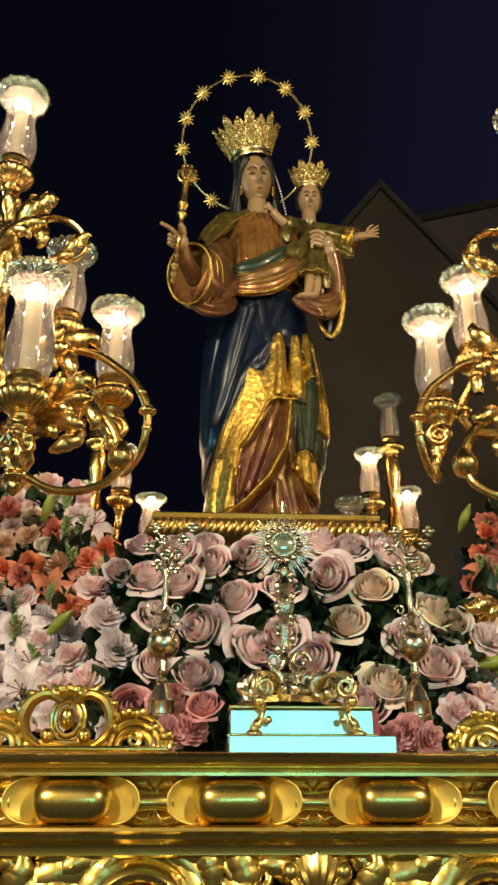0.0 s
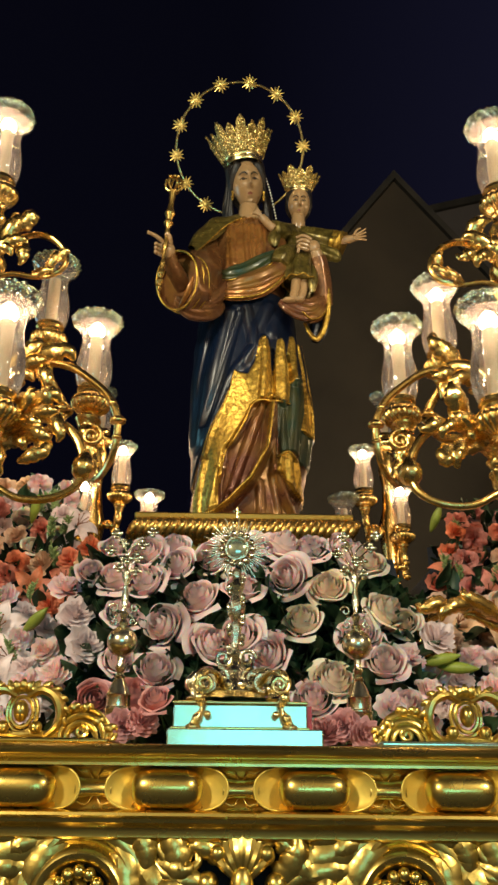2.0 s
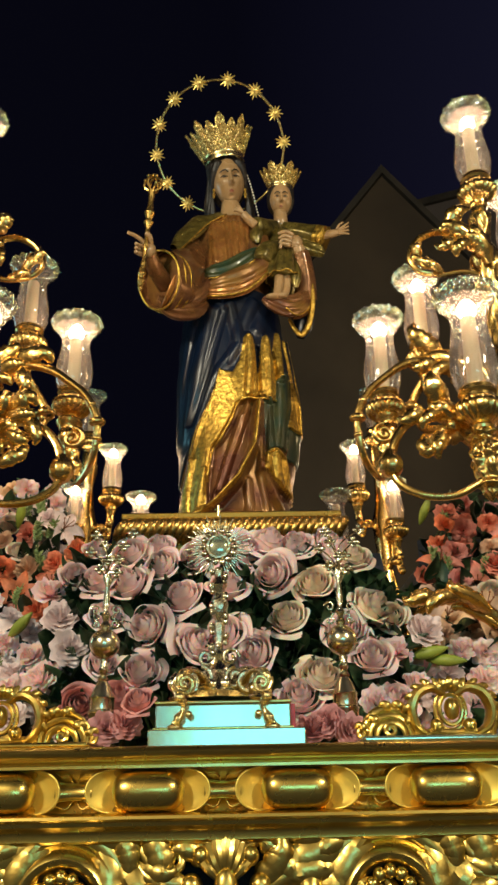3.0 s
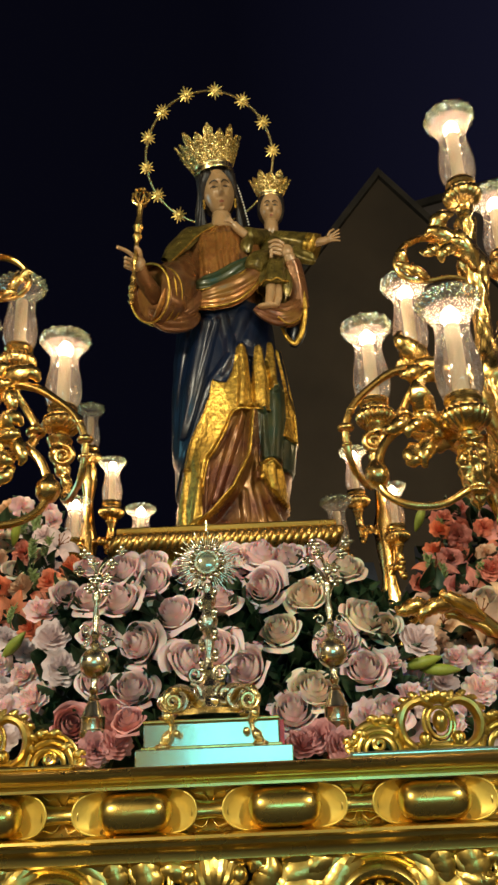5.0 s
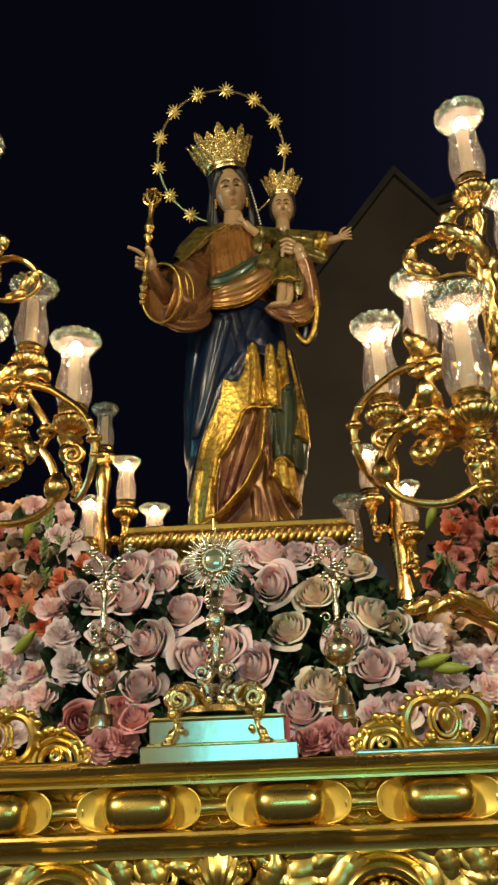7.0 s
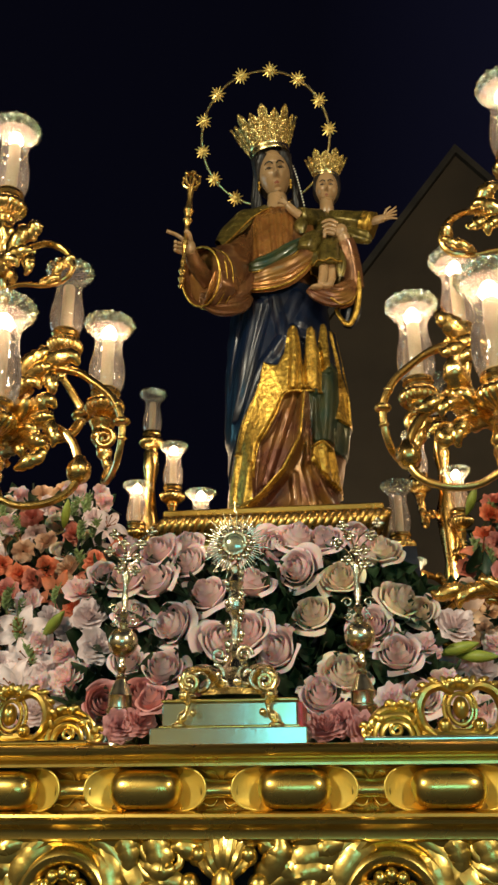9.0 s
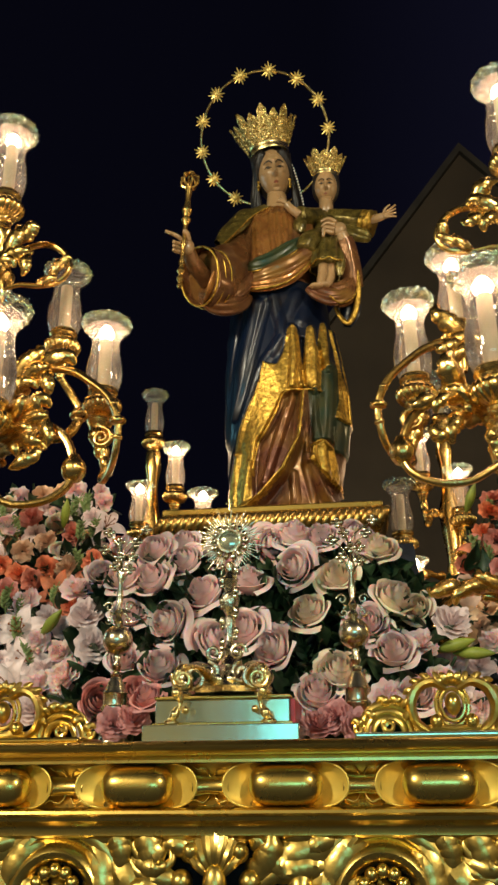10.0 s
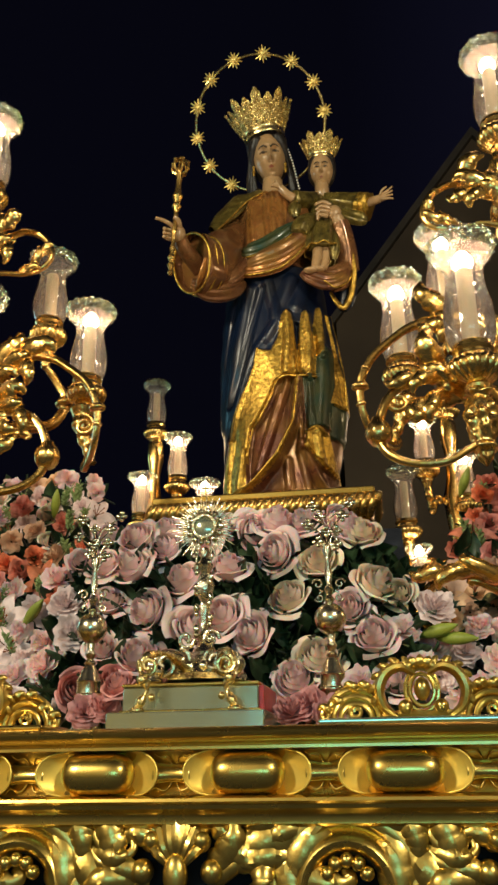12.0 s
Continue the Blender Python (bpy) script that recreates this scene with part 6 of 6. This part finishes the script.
LABELS = {"rose": "open mauve-pink rose in the flower bank", "cream": "cream-peach rose in the flower bank", "pinkrose": "deep pink rose low in the flower bank", "coral": "coral-red carnation in the side bouquet",
          "peachc": "peach carnation in the side bouquet", "pinkc": "bright pink carnation in the bouquet", "lilacc": "white-lilac ruffled bloom in the side bouquet", "mauvec": "mauve ruffled bloom in the bouquet",
          "lily": "peach lily with open petals", "coral_lily": "coral-red lily with open petals", "lilac_lily": "pale lilac lily with open petals", "mauve_lily": "mauve-pink lily with open petals"}


def bank_y(x, z):
    """The slope on which the flowers stand."""
    return 1.60 + 0.34 * (z - 1.80) + 0.10 * max(0, abs(x - CX) - 0.25) + 0.55 * max(0, z - 2.12)


def bloom(kind, x, z, size=1.0, out=0.0, up=0.25):
    y = bank_y(x, z) - out
    way = Vector((0.35 * (x - CX) + rnd.uniform(-0.7, 0.7), -1.0, up + 0.35 + rnd.uniform(-0.6, 0.6)))
    flower(kind, (x, y, z), way, size, rnd.uniform(0, 360), LABELS[kind])


# the roses in the middle, where they stand
for x, z, kind in ((0.069, 2.058, "rose"), (0.151, 2.077, "rose"), (0.263, 2.119, "rose"), (0.287, 2.009, "cream"), (0.223, 1.939, "rose"), (0.0, 2.003, "rose"), (-0.021, 1.900, "rose"), (0.337, 1.882, "cream"), (0.448, 1.921, "rose"),
                   (0.315, 2.185, "rose"), (0.390, 2.165, "rose"), (0.431, 2.146, "cream"), (0.188, 2.183, "rose"), (0.345, 2.085, "cream"), (0.082, 1.955, "rose"), (-0.05, 2.092, "rose"), (-0.115, 2.10, "rose"),
                   (-0.055, 1.850, "pinkrose"), (0.02, 2.140, "rose"), (0.40, 1.985, "rose"), (0.155, 1.975, "rose"), (0.10, 2.165, "rose"), (-0.14, 1.845, "pinkrose"), (0.30, 1.845, "rose"), (0.445, 2.03, "cream"), (0.24, 2.19, "rose"), (-0.06, 2.17, "rose")):
    bloom(kind, x, z, rnd.uniform(1.22, 1.42))
for x, z, kind in ((0.505, 2.02, "cream"), (0.50, 1.945, "mauvec"), (0.53, 1.875, "mauvec"), (0.565, 1.99, "lilacc"), (0.48, 1.84, "rose"),
                   (-0.20, 2.03, "lilacc"), (-0.185, 2.125, "rose"), (-0.17, 1.965, "lilacc"), (-0.22, 1.90, "mauvec"), (-0.10, 1.925, "rose"), (-0.105, 2.02, "rose"), (-0.23, 2.09, "mauvec"), (-0.14, 2.19, "rose"), (0.37, 2.20, "rose"), (0.13, 2.20, "rose"), (0.0, 2.19, "rose")):
    bloom(kind, x, z, rnd.uniform(0.92, 1.16))
# pink blooms along the foot
for x, z, kind in ((-0.055, 1.795, "pinkc"), (-0.02, 1.80, "pinkc"), (0.005, 1.83, "pinkrose"), (0.305, 1.785, "pinkc"), (0.335, 1.80, "pinkc"), (0.365, 1.785, "pinkc"), (0.42, 1.83, "mauvec")):
    bloom(kind, x, z, 0.85, 0.16)


def side_bank(s):
    """The bouquets at either side, leaning back."""
    placed = []
    tries = 0
    while len(placed) < (136 if s < 0 else 120) and tries < 12000:
        tries += 1
        x = rnd.uniform(0.30, 0.98)
        top = 2.53 if s < 0 else 2.44
        z = rnd.uniform(1.80, top)
        inner = 0.31 + max(0, z - 2.08) * 0.50 + (0.07 if s > 0 and z > 2.02 else 0)
        if x < inner or z > top - 0.35 * max(0, x - 0.75) ** 1.0 - 0.9 * max(0, 0.50 - x) ** 1.0:
            continue
        if any((x - a) ** 2 + (z - b) ** 2 < 0.049 ** 2 for a, b in placed):
            continue
        placed.append((x, z))
        y = 1.62 + 0.95 * (z - 1.80) + rnd.uniform(-0.05, 0.03)
        if s < 0:
            kinds = ("lilacc", "lilacc", "mauvec", "lilacc", "lilac_lily", "mauvec") if z < 2.08 else ("coral", "coral", "coral_lily", "peachc", "coral", "mauvec") if z < 2.24 else ("mauvec", "lilacc", "cream", "peachc", "mauvec", "lilac_lily", "coral")
        else:
            kinds = ("mauvec", "mauvec", "lilacc", "peachc") if z < 1.98 else ("lily", "peachc", "peachc", "lily", "cream") if z < 2.12 else ("coral", "coral", "coral_lily", "peachc", "coral", "pinkc", "peachc")
        kind = kinds[rnd.randrange(len(kinds))]
        way = Vector((0.5 * rnd.uniform(-1, 1) - s * 0.15, -1.0, 0.3 + 0.4 * rnd.uniform(-1, 1)))
        flower(kind, (CX + s * (x if s < 0 else x + 0.06), y, z), way, rnd.uniform(0.75, 1.0), rnd.uniform(0, 360), LABELS[kind])


side_bank(-1)
side_bank(1)

# lily buds
for x, y, z, a in ((0.565, 1.66, 1.945, 0.2), (0.60, 1.66, 1.93, -0.1), (-0.42, 2.12, 2.40, 1.3), (0.70, 2.15, 2.40, 1.2), (-0.30, 1.75, 2.03, 0.7)):
    d = Vector((math.cos(a), -0.5, math.sin(a))).normalized()
    g = Geo().tube([Vector((x, y, z)) + d * (0.085 * i / 10 - 0.04) for i in range(11)], lambda t: 0.013 * max(0.1, math.sin(math.pi * (0.06 + 0.9 * t))), 10)
    tagged(mesh_ob("lily_bud", g, BUD), "closed yellow-green lily bud", "flower")

# pale green sprigs between the side flowers
def sprig(x, y, z, lean, size):
    g = Geo()
    path = spline([(x, y + 0.03, z - 0.05 * size), (x + 0.2 * lean * size, y, z), (x + lean * size, y - 0.01, z + 0.05 * size)], 16)
    g.tube(path, lambda t: 0.0022 * (1 - 0.5 * t), 6)
    for i in range(9):
        p = path[4 + i]
        for q in range(3):
            a = 2.1 * q + 0.8 * i
            d = Vector((math.cos(a), 0.6 * math.sin(a) - 0.3, 0.55)).normalized()
            g.tube([p, p + d * 0.009 * size, p + d * 0.018 * size], lambda t: size * (0.0012 + 0.0048 * math.sin(math.pi * (0.1 + 0.8 * t))), 6, flat=0.45)
    tagged(mesh_ob("sprig", g, SPRIG), "pale green leafy sprig among the side flowers", "sprig", "green sprigs")


for i in range(24):
    s = -1 if i < 19 else 1
    xo, z = rnd.uniform(0.36, 0.80), rnd.uniform(1.95, 2.46 if s < 0 else 2.38)
    xo = max(xo, 0.36 + max(0, z - 2.08) * 0.5 + (0.09 if s > 0 else 0))
    sprig(CX + s * xo, 1.575 + 0.95 * (z - 1.80), z, rnd.uniform(-0.04, 0.04), rnd.uniform(0.55, 0.9))

# leaves among the blooms: uncountable
fol = Geo()
lf = leaf_geo()
for i in range(2600):
    s = rnd.random()
    if s < 0.45:
        x, z = rnd.uniform(CX - 0.36, CX + 0.36), rnd.uniform(1.77, 2.17)
        z = min(z, 2.17 - 1.4 * max(0, x - 0.42))
        y = bank_y(x, z) + rnd.uniform(0.015, 0.07)
    else:
        sd = 1 if s > 0.72 else -1
        z = rnd.uniform(1.77, 2.46 if sd > 0 else 2.55)
        x = CX + sd * rnd.uniform(0.34 + max(0, z - 2.08) * 0.5 + (0.09 if sd > 0 and z > 2.0 else 0), 1.02)
        y = 1.65 + 0.95 * (z - 1.80) + rnd.uniform(-0.02, 0.08)
    way = Vector((rnd.uniform(-1, 1), -0.8 + rnd.uniform(-0.6, 0.6), rnd.uniform(-0.3, 1)))
    m4 = Matrix.Translation((x, y, z)) @ way.to_track_quat("Z", "Y").to_matrix().to_4x4() @ pose(0, 0, 0, 0, 0, rnd.uniform(0, 360)) @ Matrix.Scale(rnd.uniform(0.6, 1.15), 4)
    b = len(fol.v)
    fol.v += [m4 @ v for v in lf.v]
    fol.f += [tuple(b + q for q in f) for f in lf.f]
    fol.m += lf.m
tagged(mesh_ob("foliage", fol, LEAF), "dark glossy leaves packed between the flowers", "foliage", kind="stuff")
# added near-black backing under the flowers; its colour stands for shade in the gaps
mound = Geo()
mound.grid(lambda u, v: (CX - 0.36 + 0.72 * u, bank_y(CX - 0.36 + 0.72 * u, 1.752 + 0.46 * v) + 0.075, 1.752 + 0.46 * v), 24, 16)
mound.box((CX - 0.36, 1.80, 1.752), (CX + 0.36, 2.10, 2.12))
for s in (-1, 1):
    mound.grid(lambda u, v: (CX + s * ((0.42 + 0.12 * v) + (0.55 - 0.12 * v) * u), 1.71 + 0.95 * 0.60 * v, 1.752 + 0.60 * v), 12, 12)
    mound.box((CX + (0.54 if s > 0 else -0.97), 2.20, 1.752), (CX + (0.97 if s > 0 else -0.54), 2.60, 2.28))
tagged(mesh_ob("flower_backing", mound, DARK, smooth=False), "near-black backing added behind the flowers for the shade in their gaps", "foam block")
